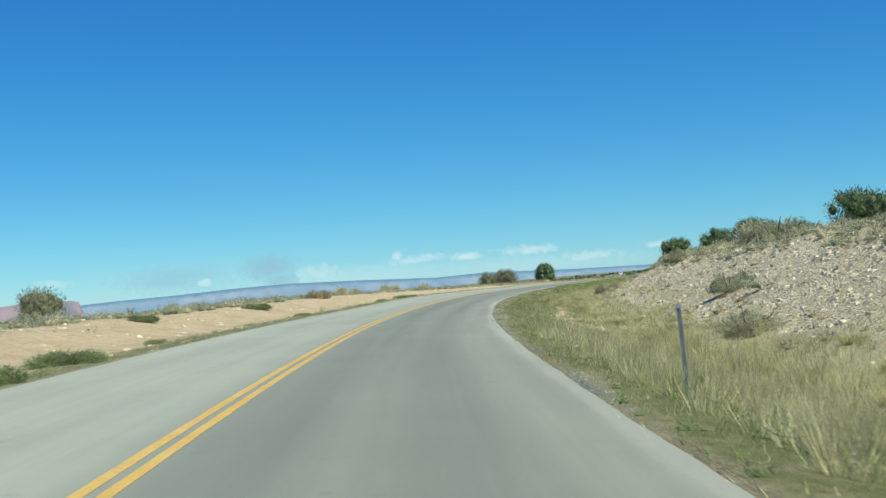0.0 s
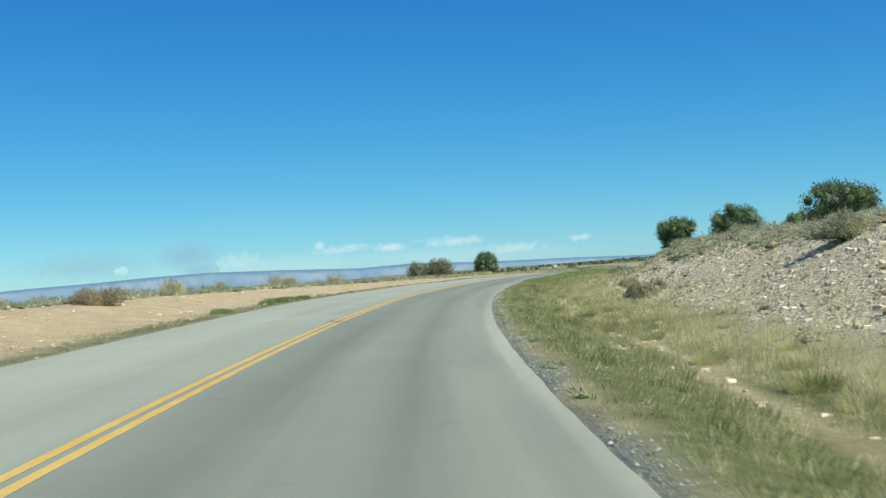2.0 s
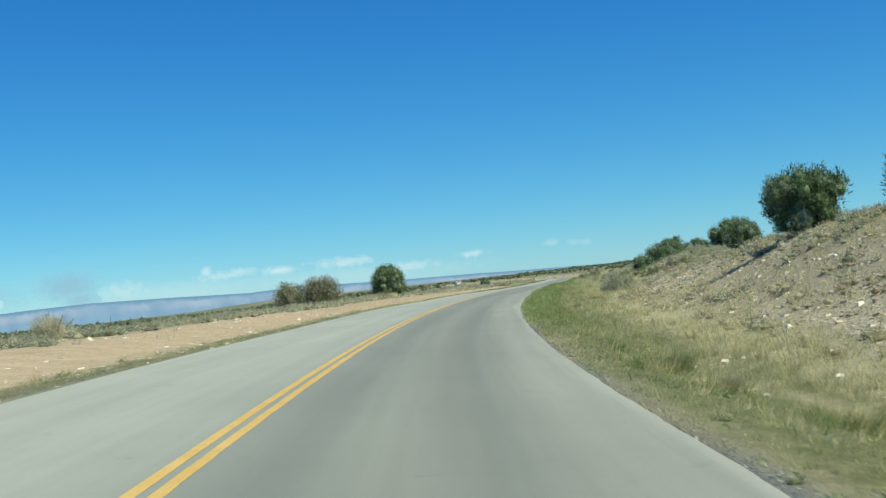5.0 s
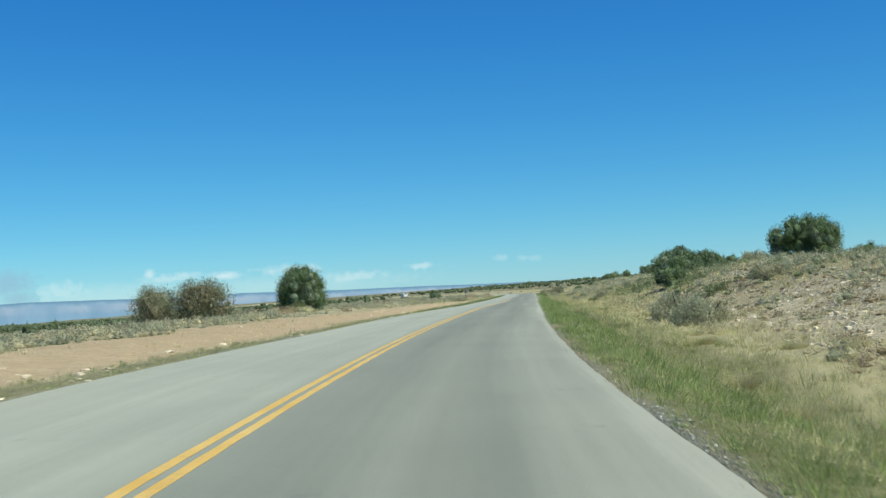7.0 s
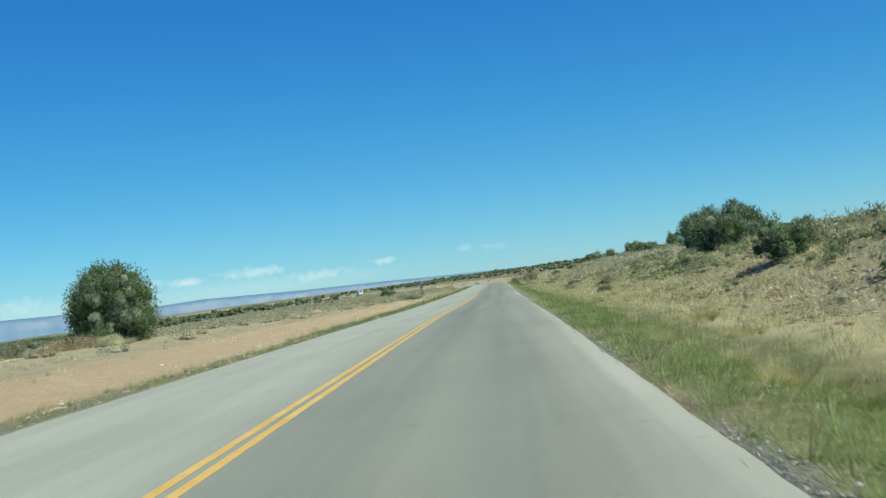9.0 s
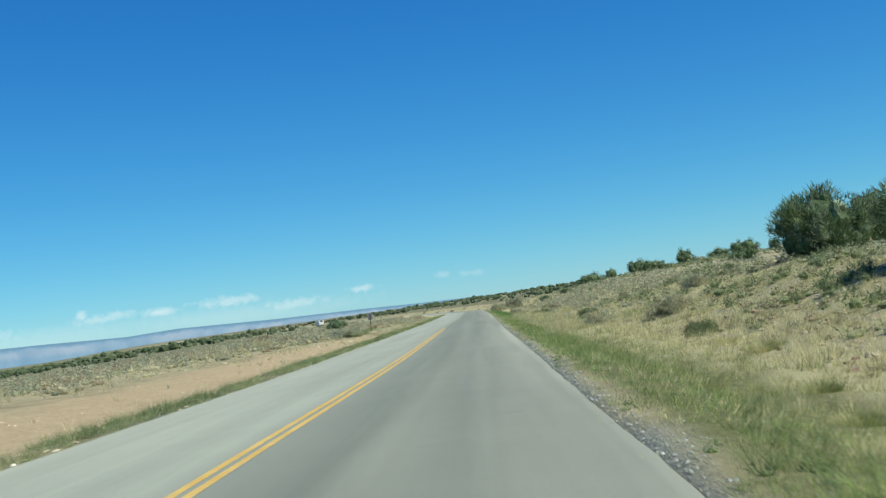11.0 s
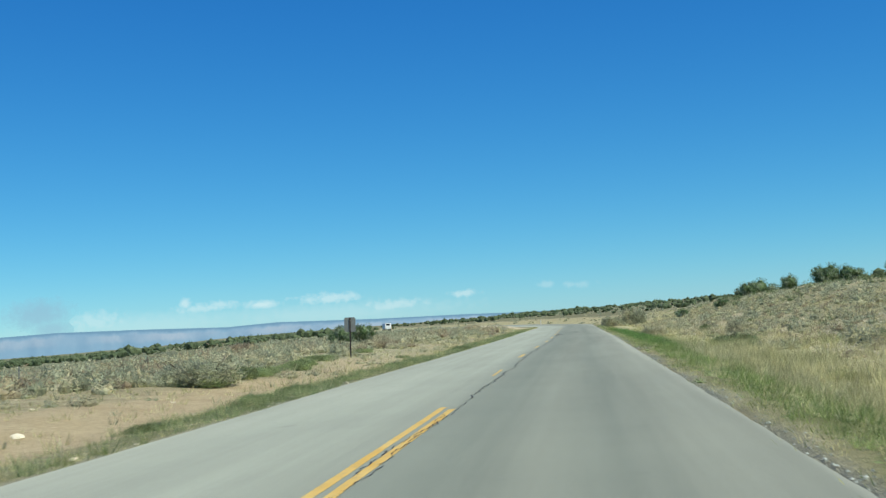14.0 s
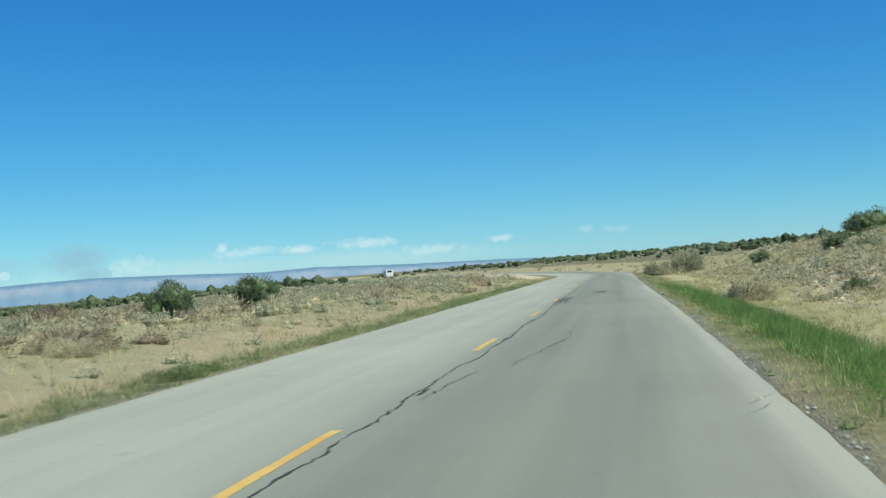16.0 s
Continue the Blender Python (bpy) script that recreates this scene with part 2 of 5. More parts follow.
    shale_ = mix_col(nt, clods, mix_col(nt, n_fine, (0.10, 0.066, 0.045), (0.26, 0.185, 0.125)), mix_col(nt, n_fine, (0.15, 0.125, 0.06), (0.32, 0.265, 0.145)))
    col = mix_col(nt, calc(nt, "MULTIPLY", thatch.outputs["Alpha"], calc(nt, "SUBTRACT", 0.58, calc(nt, "MULTIPLY", pale, 0.4))), col, shale_)
    # Green thatch, its colour also darkened to paint in shade between the blades.
    green_ = mix_col(nt, n_fine, (0.055, 0.066, 0.025), (0.20, 0.21, 0.085))
    col = mix_col(nt, calc(nt, "MULTIPLY", sep2.outputs[0], calc(nt, "ADD", 0.50, calc(nt, "MULTIPLY", patch, 0.45))), col, green_)
    finish(nt, b, col, 0.95, 0.1)
    lumps = noise_at(nt, 3.2, 4, 0.65)
    high = calc(nt, "ADD", n_fine, calc(nt, "MULTIPLY", n_grit, 0.5))
    relief(nt, b, calc(nt, "ADD", high, calc(nt, "MULTIPLY", calc(nt, "SUBTRACT", calc(nt, "MULTIPLY", lumps, 2.0), chips.outputs["Distance"]), calc(nt, "MULTIPLY", pale, 1.3))), 0.9, 0.07)
    return m


def road_material():
    m, nt, b = tree_nodes("worn_chip_seal")
    uv = nt.nodes.new("ShaderNodeUVMap")
    uv.uv_map = "UVMap"
    sep = nt.nodes.new("ShaderNodeSeparateXYZ")
    nt.links.new(uv.outputs[0], sep.inputs[0])
    stretch = node(nt, "ShaderNodeMapping", Scale=(1.0, 0.025, 1.0))
    nt.links.new(uv.outputs[0], stretch.inputs[0])
    streak = noise_at(nt, 1.1, 4, 0.6, stretch.outputs[0])
    blot = noise_at(nt, 0.22, 4, 0.6, uv.outputs[0])
    spots = noise_at(nt, 2.2, 3, 0.6)
    grit = noise_at(nt, 120, 2)
    across = calc(nt, "ADD", sep.outputs[0], calc(nt, "MULTIPLY", calc(nt, "SUBTRACT", streak, 0.5), 0.9))
    across = calc(nt, "DIVIDE", calc(nt, "ADD", across, 4.0), 8.0)
    col = ramp(nt, across, [(0.0, (0.355, 0.36, 0.285)), (0.20, (0.33, 0.342, 0.27)), (0.46, (0.31, 0.323, 0.255)), (0.53, (0.225, 0.238, 0.188)),
                            (0.62, (0.190, 0.203, 0.160)), (0.72, (0.225, 0.233, 0.182)), (0.80, (0.195, 0.207, 0.163)), (0.88, (0.24, 0.247, 0.193)), (0.955, (0.262, 0.268, 0.21)), (0.972, (0.32, 0.322, 0.254)), (1.0, (0.345, 0.345, 0.272))])
    col = mix_col(nt, 0.28, col, ramp(nt, blot, [(0.3, (0.78, 0.79, 0.80)), (0.7, (1.2, 1.19, 1.17))]), "MULTIPLY")
    col = mix_col(nt, 0.5, col, ramp(nt, streak, [(0.3, 0.75), (0.7, 1.25)]), "MULTIPLY")
    col = mix_col(nt, ramp(nt, spots, [(0.66, 0.0), (0.76, 0.3)]), col, (0.12, 0.12, 0.105))
    col = mix_col(nt, 0.5, col, ramp(nt, grit, [(0.3, 0.72), (0.7, 1.28)]), "MULTIPLY")
    finish(nt, b, col, 0.82, 0.35)
    relief(nt, b, grit, 0.35, 0.01)
    return m


def paint_material():
    m, nt, b = tree_nodes("worn_yellow_paint")
    wear = noise_at(nt, 14, 4, 0.7)
    patch = noise_at(nt, 1.3, 3)
    col = mix_col(nt, ramp(nt, patch, [(0.35, 0.0), (0.7, 1.0)]), (0.56, 0.35, 0.075), (0.62, 0.43, 0.13))
    col = mix_col(nt, ramp(nt, wear, [(0.54, 0.0), (0.68, 0.65)]), col, (0.26, 0.25, 0.19))
    finish(nt, b, col, 0.7, 0.3)
    return m


def leaf_material(name, dark, light, other=None, share=0.0, patch=0.35, through_=0.25, grain=26.0):
    """Leaves, twigs or blades: each piece takes its own tint; patches drift over metres."""
    m, nt, b = tree_nodes(name)
    rnd = island(nt)
    col = mix_col(nt, rnd, dark, light)
    if other:
        drift = noise_at(nt, patch, 3, 0.6)
        pick = calc(nt, "ADD", calc(nt, "MULTIPLY", drift, 2.4), calc(nt, "MULTIPLY", rnd, 0.5))
        pick = ramp(nt, calc(nt, "SUBTRACT", pick, 1.45 - share), [(0.15, 0.0), (0.5, 1.0)])
        col = mix_col(nt, pick, col, mix_col(nt, rnd, other[0], other[1]))
    col = mix_col(nt, 1.0, col, ramp(nt, noise_at(nt, 1.5, 3, 0.6), [(0.38, 0.70), (0.60, 1.20)]), "MULTIPLY")
    leafage = noise_at(nt, grain, 3, 0.75)
    col = mix_col(nt, 0.55, col, ramp(nt, leafage, [(0.36, 0.62), (0.64, 1.35)]), "MULTIPLY")
    finish(nt, b, col, 0.8, 0.12)
    relief(nt, b, leafage, 0.8, 0.05)
    tr = nt.nodes.new("ShaderNodeBsdfTranslucent")
    nt.links.new(col, tr.inputs[0])
    mx = node(nt, "ShaderNodeMixShader", Fac=through_)
    nt.links.new(b.outputs[0], mx.inputs[1])
    nt.links.new(tr.outputs[0], mx.inputs[2])
    nt.links.new(mx.outputs[0], nt.nodes["Material Output"].inputs[0])
    return m


def stone_material(name, a, b_, c):
    m, nt, b = tree_nodes(name)
    rnd = island(nt)
    col = ramp(nt, rnd, [(0.0, a), (0.45, b_), (1.0, c)])
    n1 = noise_at(nt, 6, 4, 0.65)
    col = mix_col(nt, 0.7, col, ramp(nt, n1, [(0.3, 0.6), (0.7, 1.3)]), "MULTIPLY")
    finish(nt, b, col, 0.92, 0.15)
    relief(nt, b, n1, 0.6, 0.03)
    return m


def plain_material(name, col, rough_=0.6, metal=0.0, grime=0.25):
    m, nt, b = tree_nodes(name)
    n1 = noise_at(nt, 7, 4, 0.65)
    c = mix_col(nt, grime, col, ramp(nt, n1, [(0.3, 0.45), (0.7, 1.25)]), "MULTIPLY")
    finish(nt, b, c, rough_, 0.4)
    b.inputs["Metallic"].default_value = metal
    return m


M_GROUND, M_ROAD, M_YELLOW = ground_material(), road_material(), paint_material()
M_GRASS = leaf_material("verge_grass", (0.20, 0.265, 0.07), (0.58, 0.63, 0.235), ((0.50, 0.45, 0.21), (0.80, 0.73, 0.42)), 0.36, 1.5, 0.5)
M_LUSH = leaf_material("fresh_grass", (0.23, 0.315, 0.09), (0.45, 0.54, 0.20), None, 0, 0.3, 0.45)
M_STRAW = leaf_material("dry_grass", (0.54, 0.49, 0.25), (0.84, 0.78, 0.46), ((0.28, 0.30, 0.125), (0.46, 0.47, 0.215)), 0.1, 0.22, 0.4)
M_GREEN = leaf_material("green_weed", (0.24, 0.30, 0.13), (0.39, 0.45, 0.215), None, 0, 0.3, 0.5)
M_VIVID = leaf_material("vivid_green_weed", (0.15, 0.27, 0.07), (0.31, 0.46, 0.14), None, 0, 0.3, 0.5)
M_SAGE = leaf_material("sagebrush_leaf", (0.335, 0.355, 0.23), (0.52, 0.53, 0.365), ((0.50, 0.455, 0.285), (0.66, 0.605, 0.39)), 0.2, 0.35, 0.45)
M_RABBIT = leaf_material("pale_rabbitbrush", (0.58, 0.54, 0.35), (0.80, 0.75, 0.53), ((0.48, 0.49, 0.31), (0.66, 0.66, 0.44)), 0.1, 0.5, 0.5)
M_BRUSH = leaf_material("dry_brush_twig", (0.31, 0.25, 0.165), (0.48, 0.40, 0.27), ((0.52, 0.46, 0.27), (0.68, 0.60, 0.375)), 0.2, 0.5, 0.45)
M_GREENBUSH = leaf_material("green_bush_leaf", (0.17, 0.215, 0.10), (0.31, 0.355, 0.18), None, 0, 0.3, 0.45)
M_JUNIPER = leaf_material("juniper_leaf", (0.085, 0.135, 0.055), (0.20, 0.275, 0.125), ((0.16, 0.205, 0.13), (0.28, 0.33, 0.225)), 0.22, 0.9, 0.28)
M_BROWNLEAF = leaf_material("browned_juniper_leaf", (0.20, 0.185, 0.115), (0.33, 0.31, 0.20), ((0.17, 0.195, 0.115), (0.28, 0.30, 0.185)), 0.25, 0.8, 0.25)
M_FARLEAF = leaf_material("far_juniper_leaf", (0.065, 0.092, 0.045), (0.135, 0.165, 0.088), None, 0, 0.3, 0.15)
M_BARK = plain_material("juniper_bark", (0.16, 0.115, 0.08), 0.95, 0, 0.7)
M_STONE = stone_material("pale_limestone", (0.42, 0.35, 0.225), (0.64, 0.55, 0.385), (0.82, 0.74, 0.56))
M_STONE_RED = stone_material("brown_rubble", (0.20, 0.135, 0.09), (0.36, 0.255, 0.175), (0.62, 0.52, 0.40))
M_GRIT = stone_material("grey_road_gravel", (0.13, 0.145, 0.12), (0.28, 0.30, 0.255), (0.46, 0.475, 0.42))
M_POST = plain_material("dull_galvanised_post", (0.20, 0.21, 0.215), 0.6, 0.3, 0.5)
M_STEEL = plain_material("galvanised_steel", (0.36, 0.37, 0.38), 0.5, 0.6, 0.5)
M_RUST = plain_material("weathered_steel", (0.085, 0.075, 0.065), 0.7, 0.3, 0.5)
M_ALU = plain_material("dull_aluminium", (0.19, 0.20, 0.195), 0.55, 0.3, 0.35)
M_WHITE = plain_material("white_paint", (0.8, 0.8, 0.78), 0.4, 0, 0.12)
M_GLASSDARK = plain_material("dark_window_glass", (0.02, 0.025, 0.03), 0.1, 0, 0)
M_RUBBER = plain_material("black_rubber", (0.02, 0.02, 0.02), 0.8, 0, 0.2)
M_TAR = plain_material("black_tar_and_cracks", (0.055, 0.053, 0.045), 0.85, 0, 0.5)
M_STAIN = plain_material("dark_road_stain", (0.10, 0.105, 0.085), 0.8, 0, 0.6)

# ---------------------------------------------------------------- ground, one sheet to the horizon
ys = np.concatenate([-np.geomspace(20, 700, 24)[::-1], np.arange(-18, 130, 1.1), np.arange(130, 440, 1.3), 440 + 3 * (1.05 ** np.arange(1, 84) - 1) / 0.05])
ns = np.concatenate([-np.geomspace(34, 4200, 34)[::-1], np.arange(-33, -10, 1.1), np.arange(-10, -3.7, 0.4), [-3.66, -3.5], np.arange(-3, 3.5, 2.0), [3.76, 3.93],
                     np.arange(4.2, 11, 0.4), np.arange(11, 26, 0.6), np.geomspace(26, 4200, 36)])
gx = np.interp(ys, CY, CX)[:, None] * np.clip(1 - np.abs(ns) / 3000, 0, 1)[None] + ns[None] / np.cos(np.interp(ys, CY, PSI))[:, None]
gy = np.broadcast_to(ys[:, None], gx.shape)
gz = ground_z(gx, gy)
rows_, cols_ = gx.shape
ids = np.arange(rows_ * cols_).reshape(rows_, cols_)
quads = np.stack([ids[:-1, :-1], ids[:-1, 1:], ids[1:, 1:], ids[1:, :-1]], -1).reshape(-1, 4)
ground_mesh = mesh_np("ground", np.stack([gx, gy, gz], -1).reshape(-1, 3), quads, M_GROUND, True)


def gravel_wide(s):
    return np.interp(s, [0, 25, 36, 95, 110, 185, 215, 238, 300, 330, 400], [0.1, 0.14, 0.36, 0.36, 0.22, 0.12, 0.12, 0.42, 0.3, 0.2, 0.15])


def gravel_yard(s, l):
    """A patch of white gravel inside the far bend."""
    return smooth01((30 - np.abs(s - 490)) / 10) * smooth01((l - 0.7) / 1.2) * smooth01((9.5 - l) / 3)


def zones(x, y):
    """How sandy, gravelly and stony the ground is, and how red its sand."""
    s, n = along(x, y)
    r, l = n - W_RIGHT, -n - W_LEFT
    wob = rough(x, y, 2.2, 5) * 0.7 + rough(x, y, 7.0, 6) * 1.2
    far = np.interp(s, [60, 150, 200, 290, 330, 420], [8.5, 8.5, 8.0, 7.0, 5.0, 3.5])
    sand = smooth01((l - 0.9 + wob * 0.3) / 0.9) * smooth01((far + wob - l) / 1.6) * np.interp(s, [280, 320, 360, 420, 520], [1, 0.75, 0.4, 0.35, 0.2])
    track = smooth01(1 - np.abs(r - 3.2 - 0.5 * rough(x, y, 12, 8)) / 0.5) * (0.45 + 0.4 * rough(x, y, 2.4, 61)) * np.interp(s, [20, 40, 110, 130], [0, 1, 1, 0])
    gravel = smooth01((gravel_wide(s) + 0.35 * rough(x, y, 3, 9) - r) / 0.4) * (r > -0.1) + 0.8 * smooth01((0.45 + 0.3 * wob - l) / 0.3) * (l > -0.1)
    face = smooth01((r - 5.6 - wob * 0.5) / 1.5) * smooth01((np.interp(s, [60, 130, 185, 300], [14.5, 13.5, 15, 13]) - r + wob) / 2.5)
    pale = face * np.interp(s, [-30, 10, 35, 120, 140, 160, 172, 188, 200, 216, 230, 300, 330, 400, 470], [0.3, 0.6, 1, 1, 0.45, 0.5, 0.9, 0.8, 0.35, 0.45, 0.2, 0.2, 0.6, 0.9, 0.3])
    yard = gravel_yard(s, l)
    red = np.interp(s, [110, 190, 330, 400], [0.0, 1.0, 0.8, 0.2]) + 0 * x
    return np.stack([np.clip(sand + track, 0, 1), np.clip(gravel, 0, 1), np.clip(np.maximum(pale, yard), 0, 1), red], -1)


def cover(x, y):
    """How much green thatch, straw thatch and grey scrub litter lies on the ground."""
    s, n = along(x, y)
    r, l = n - W_RIGHT, -n - W_LEFT
    wob = rough(x, y, 1.6, 41) * 0.5 + rough(x, y, 5.0, 42) * 0.5
    on_track = smooth01(1 - np.abs(r - 3.2 - 0.5 * rough(x, y, 12, 8)) / 0.5) * np.interp(s, [20, 40, 110, 130], [0, 1, 1, 0])
    green = smooth01((r + 0.1 - gravel_wide(s) * 0.7 - 0.2 * wob) / 0.4) * smooth01((np.interp(s, [0, 120, 185, 320], [4.8, 4.6, 4.6, 4.0]) - r + wob) / 1.4) * (1 - on_track)
    straw = smooth01((r - 2.5 - wob) / 1.5) * (1 - on_track) * np.where(r < 30, 1, 0.6) * np.interp(s, [120, 150], [0.75, 1.0])
    scrub = smooth01((l - np.interp(s, [60, 150, 200, 290, 330, 420], [8.5, 8.5, 8.0, 7.5, 7.0, 3.5]) - wob) / 2.0) + smooth01((r - 13) / 4)
    edge = 0.7 * smooth01((1.5 - l + 0.8 * wob) / 0.8) * smooth01(l / 0.3)
    far_ = np.maximum(smooth01((np.abs(n) - 34) / 30), smooth01((s - 470) / 40))
    scrub = np.clip(scrub, 0, 1) * (0.6 + 0.4 * far_) * (1 - gravel_yard(s, l))
    return np.stack([np.clip(np.maximum(green, edge), 0, 1), np.clip(straw, 0, 1), np.clip(scrub, 0, 1), smooth01((r - 5.2 - wob) / 2) * np.interp(s, [120, 145, 180, 205, 235, 320, 360, 450], [0.0, 0.5, 0.4, 0.9, 0.3, 0.2, 0.3, 0.3])], -1)


attr = ground_mesh.color_attributes.new("cover", "FLOAT_COLOR", "POINT")
attr.data.foreach_set("color", cover(gx.ravel(), gy.ravel()).astype(np.float32).ravel())
attr = ground_mesh.color_attributes.new("zone", "FLOAT_COLOR", "POINT")
attr.data.foreach_set("color", zones(gx.ravel(), gy.ravel()).astype(np.float32).ravel())
tagged(new("ground", ground_mesh), "dry sandy ground with a cut bank beside the road", kind="structure")

# ---------------------------------------------------------------- road
rs = np.concatenate([np.arange(-40, 430, 0.5), np.arange(430, 701, 2.0)])
rn = np.array([-W_LEFT - 0.03, -W_LEFT, -2.8, -1.8, -0.8, 0, 0.8, 1.8, 2.8, W_RIGHT, W_RIGHT + 0.03])
rag_l = 0.012 * np.sin(rs * 1.9) * np.sin(rs * 0.37) + 0.006 * np.sin(rs * 5.1)
rag_r = 0.012 * np.sin(rs * 1.3 + 1) * np.sin(rs * 0.51) + 0.006 * np.sin(rs * 4.3)
rv, ruv = [], []
for k, n0 in enumerate(rn):
    nn = n0 + (rag_l if k < 2 else rag_r if k > 8 else 0 * rs)
    rv.append(road_at(rs, nn, -0.28 if k in (0, 10) else 0.0))
    ruv.append(np.stack([nn, rs], -1))
rv, ruv = np.stack(rv, 1), np.stack(ruv, 1)
ids = np.arange(len(rs) * len(rn)).reshape(len(rs), len(rn))
rq = np.stack([ids[:-1, :-1], ids[:-1, 1:], ids[1:, 1:], ids[1:, :-1]], -1).reshape(-1, 4)
road_mesh = mesh_np("road", rv.reshape(-1, 3), rq, M_ROAD, False)
uvl = road_mesh.uv_layers.new(name="UVMap")
uvl.data.foreach_set("uv", ruv.reshape(-1, 2)[rq.ravel()].astype(np.float32).ravel())
road = tagged(new("road", road_mesh), "pale worn two-lane chip-seal road", kind="structure")


def on_road(name, s, n_left, n_right, up, mat, label=""):
    """A thin strip that lies on the road, with bevelled ends left square."""
    v = np.stack([road_at(s, n_left, up), road_at(s, n_right, up)], 1).reshape(-1, 3)
    k = np.arange(len(s) - 1) * 2
    ob = new(name, mesh_np(name, v, np.stack([k, k + 1, k + 3, k + 2], -1), mat))
    ob.parent = road
    return tagged(ob, label)


for mid in (-0.04, 0.15):
    s_ = np.arange(-40, 312.6 + (0.6 if mid < 0 else 0), 0.5)
    e1, e2 = RNG.normal(0, 0.0025, len(s_)), RNG.normal(0, 0.0025, len(s_))
    on_road("centre_line", s_, mid - 0.054 + e1, mid + 0.054 + e2, 0.003, M_YELLOW, "solid yellow painted centre line")
for k in range(-2, 11):
    s_ = 346.5 + 12.19 * k + np.linspace(0, 3.05, 7)
    fade = 0.03 if k == -2 else 0.0
    on_road("centre_dash", s_, -0.005 + fade + RNG.normal(0, 0.006, 7), 0.105 - fade + RNG.normal(0, 0.006, 7), 0.003, M_YELLOW)


def crack(s0, s1, n0, n1, wide, seed, step=0.16):
    rng = np.random.default_rng(seed)
    s_ = np.arange(s0, s1, step)
    walk_ = np.cumsum(rng.normal(0, 0.022, len(s_)))
    walk_ -= np.linspace(0, walk_[-1], len(s_))
    mid = np.linspace(n0, n1, len(s_)) + walk_ * 0.6 + rng.normal(0, 0.012, len(s_))
    w = wide * (0.35 + rng.random(len(s_)) ** 2 * 1.3) * np.minimum(1, np.minimum(np.arange(len(s_)), np.arange(len(s_))[::-1]) / 6 + 0.05)
    on_road("crack", s_, mid - w / 2, mid + w / 2, 0.008, M_TAR, "open dark crack along the road")


for k in range(21):
    crack(299 + 5.0 * k, 304.25 + 5.0 * k, 0.20 + 0.006 * k, 0.206 + 0.006 * k, 0.026 if k > 2 else 0.014, 200 + k, 0.11)
for k, (s_, n_) in enumerate(((333.4, 0.25), (337.0, 0.20), (341.5, 0.24), (344.2, 0.27), (352.0, 0.28), (361.0, 0.25), (368.0, 0.30))):
    crack(s_, s_ + 0.8, n_, n_ + 0.03, 0.075, 260 + k, 0.07)
for k in range(9):
    crack(377.5 + RNG.random() * 5, 384.5 + RNG.random() * 4, 0.16 + 0.05 * k, 0.22 + 0.05 * k, 0.035, 20 + k, 0.16)
for k, (a, b, c, d) in enumerate(((351.5, 355, 0.45, 0.6), (357, 361, 1.2, 1.5), (355, 357.5, 1.0, 1.15), (361, 363, 1.55, 1.4),
                                  (349.0, 350.0, 3.45, 3.8), (349.6, 350.6, 3.55, 3.86), (305, 312, 0.1, 0.14), (294, 300, 0.12, 0.15))):
    crack(a, b, c, d, 0.016, 40 + k, 0.1)


def stain(s0, n0, long_, wide, seed, mat):
    rng = np.random.default_rng(seed)
    s_ = s0 + np.linspace(-0.5, 0.5, 11) * long_
    half = wide / 2 * np.sqrt(np.clip(1 - np.linspace(-1, 1, 11) ** 2, 0.02, 1)) * (0.7 + 0.6 * rng.random(11))
    on_road("stain", s_, n0 - half, n0 + half * (0.7 + 0.6 * rng.random(11)), 0.0045, mat, "dark stain on the road")


for k, (a, b, c, d) in enumerate(((28.8, 1.56, 0.26, 0.13), (41.1, -0.42, 0.09, 0.16), (70.0, 1.54, 0.2, 0.10), (69.1, 0.0, 0.28, 0.5), (68.5, 0.25, 0.14, 0.5), (69.9, -0.25, 0.12, 0.3),
                                  (392, 1.7, 3.0, 0.6), (261.4, -1.33, 0.12, 0.14), (263.2, -0.52, 0.14, 0.12), (96, -1.5, 0.3, 0.08))):
    stain(a, b, c, d, 60 + k, M_STAIN)

# ---------------------------------------------------------------- plant and stone prototypes
def cards(root, way, long_, wide, rng):
    """Small pointed leaves or sprays from root along way."""
    way = way / np.linalg.norm(way, axis=1, keepdims=True)
    side = np.cross(way, rng.normal(size=way.shape))
    side /= np.linalg.norm(side, axis=1, keepdims=True) + 1e-9
    tip, foot = root + way * long_[:, None], root + way * (long_ * 0.2)[:, None]
    v = np.stack([foot + side * wide[:, None] / 2, tip, foot - side * wide[:, None] / 2], 1).reshape(-1, 3)
    return v, np.arange(len(v)).reshape(-1, 3)


def blades(count, spread_, height, wide, lean, rng, fan=0.35):
    """A tuft of grass: single tapering triangles that rise together and fan outwards."""
    a, rad = rng.random(count) * 6.283, np.sqrt(rng.random(count))
    root = np.stack([np.cos(a) * rad * spread_ * fan, np.sin(a) * rad * spread_ * fan, np.full(count, -0.03)], -1)
    h = height * (0.45 + 0.65 * rng.random(count)) * (1 - 0.3 * rad)
    b_ = a + rng.normal(0, 0.45, count)
    out = lean * (0.15 + 0.95 * rad)
    tip = root + np.stack([np.cos(b_) * out * h, np.sin(b_) * out * h, h], -1)
    c = rng.random(count) * 6.283
    side = np.stack([np.cos(c), np.sin(c), 0 * c], -1) * wide / 2
    v = np.stack([root - side, root + side, tip], 1).reshape(-1, 3)
    return v, np.arange(count * 3).reshape(-1, 3)


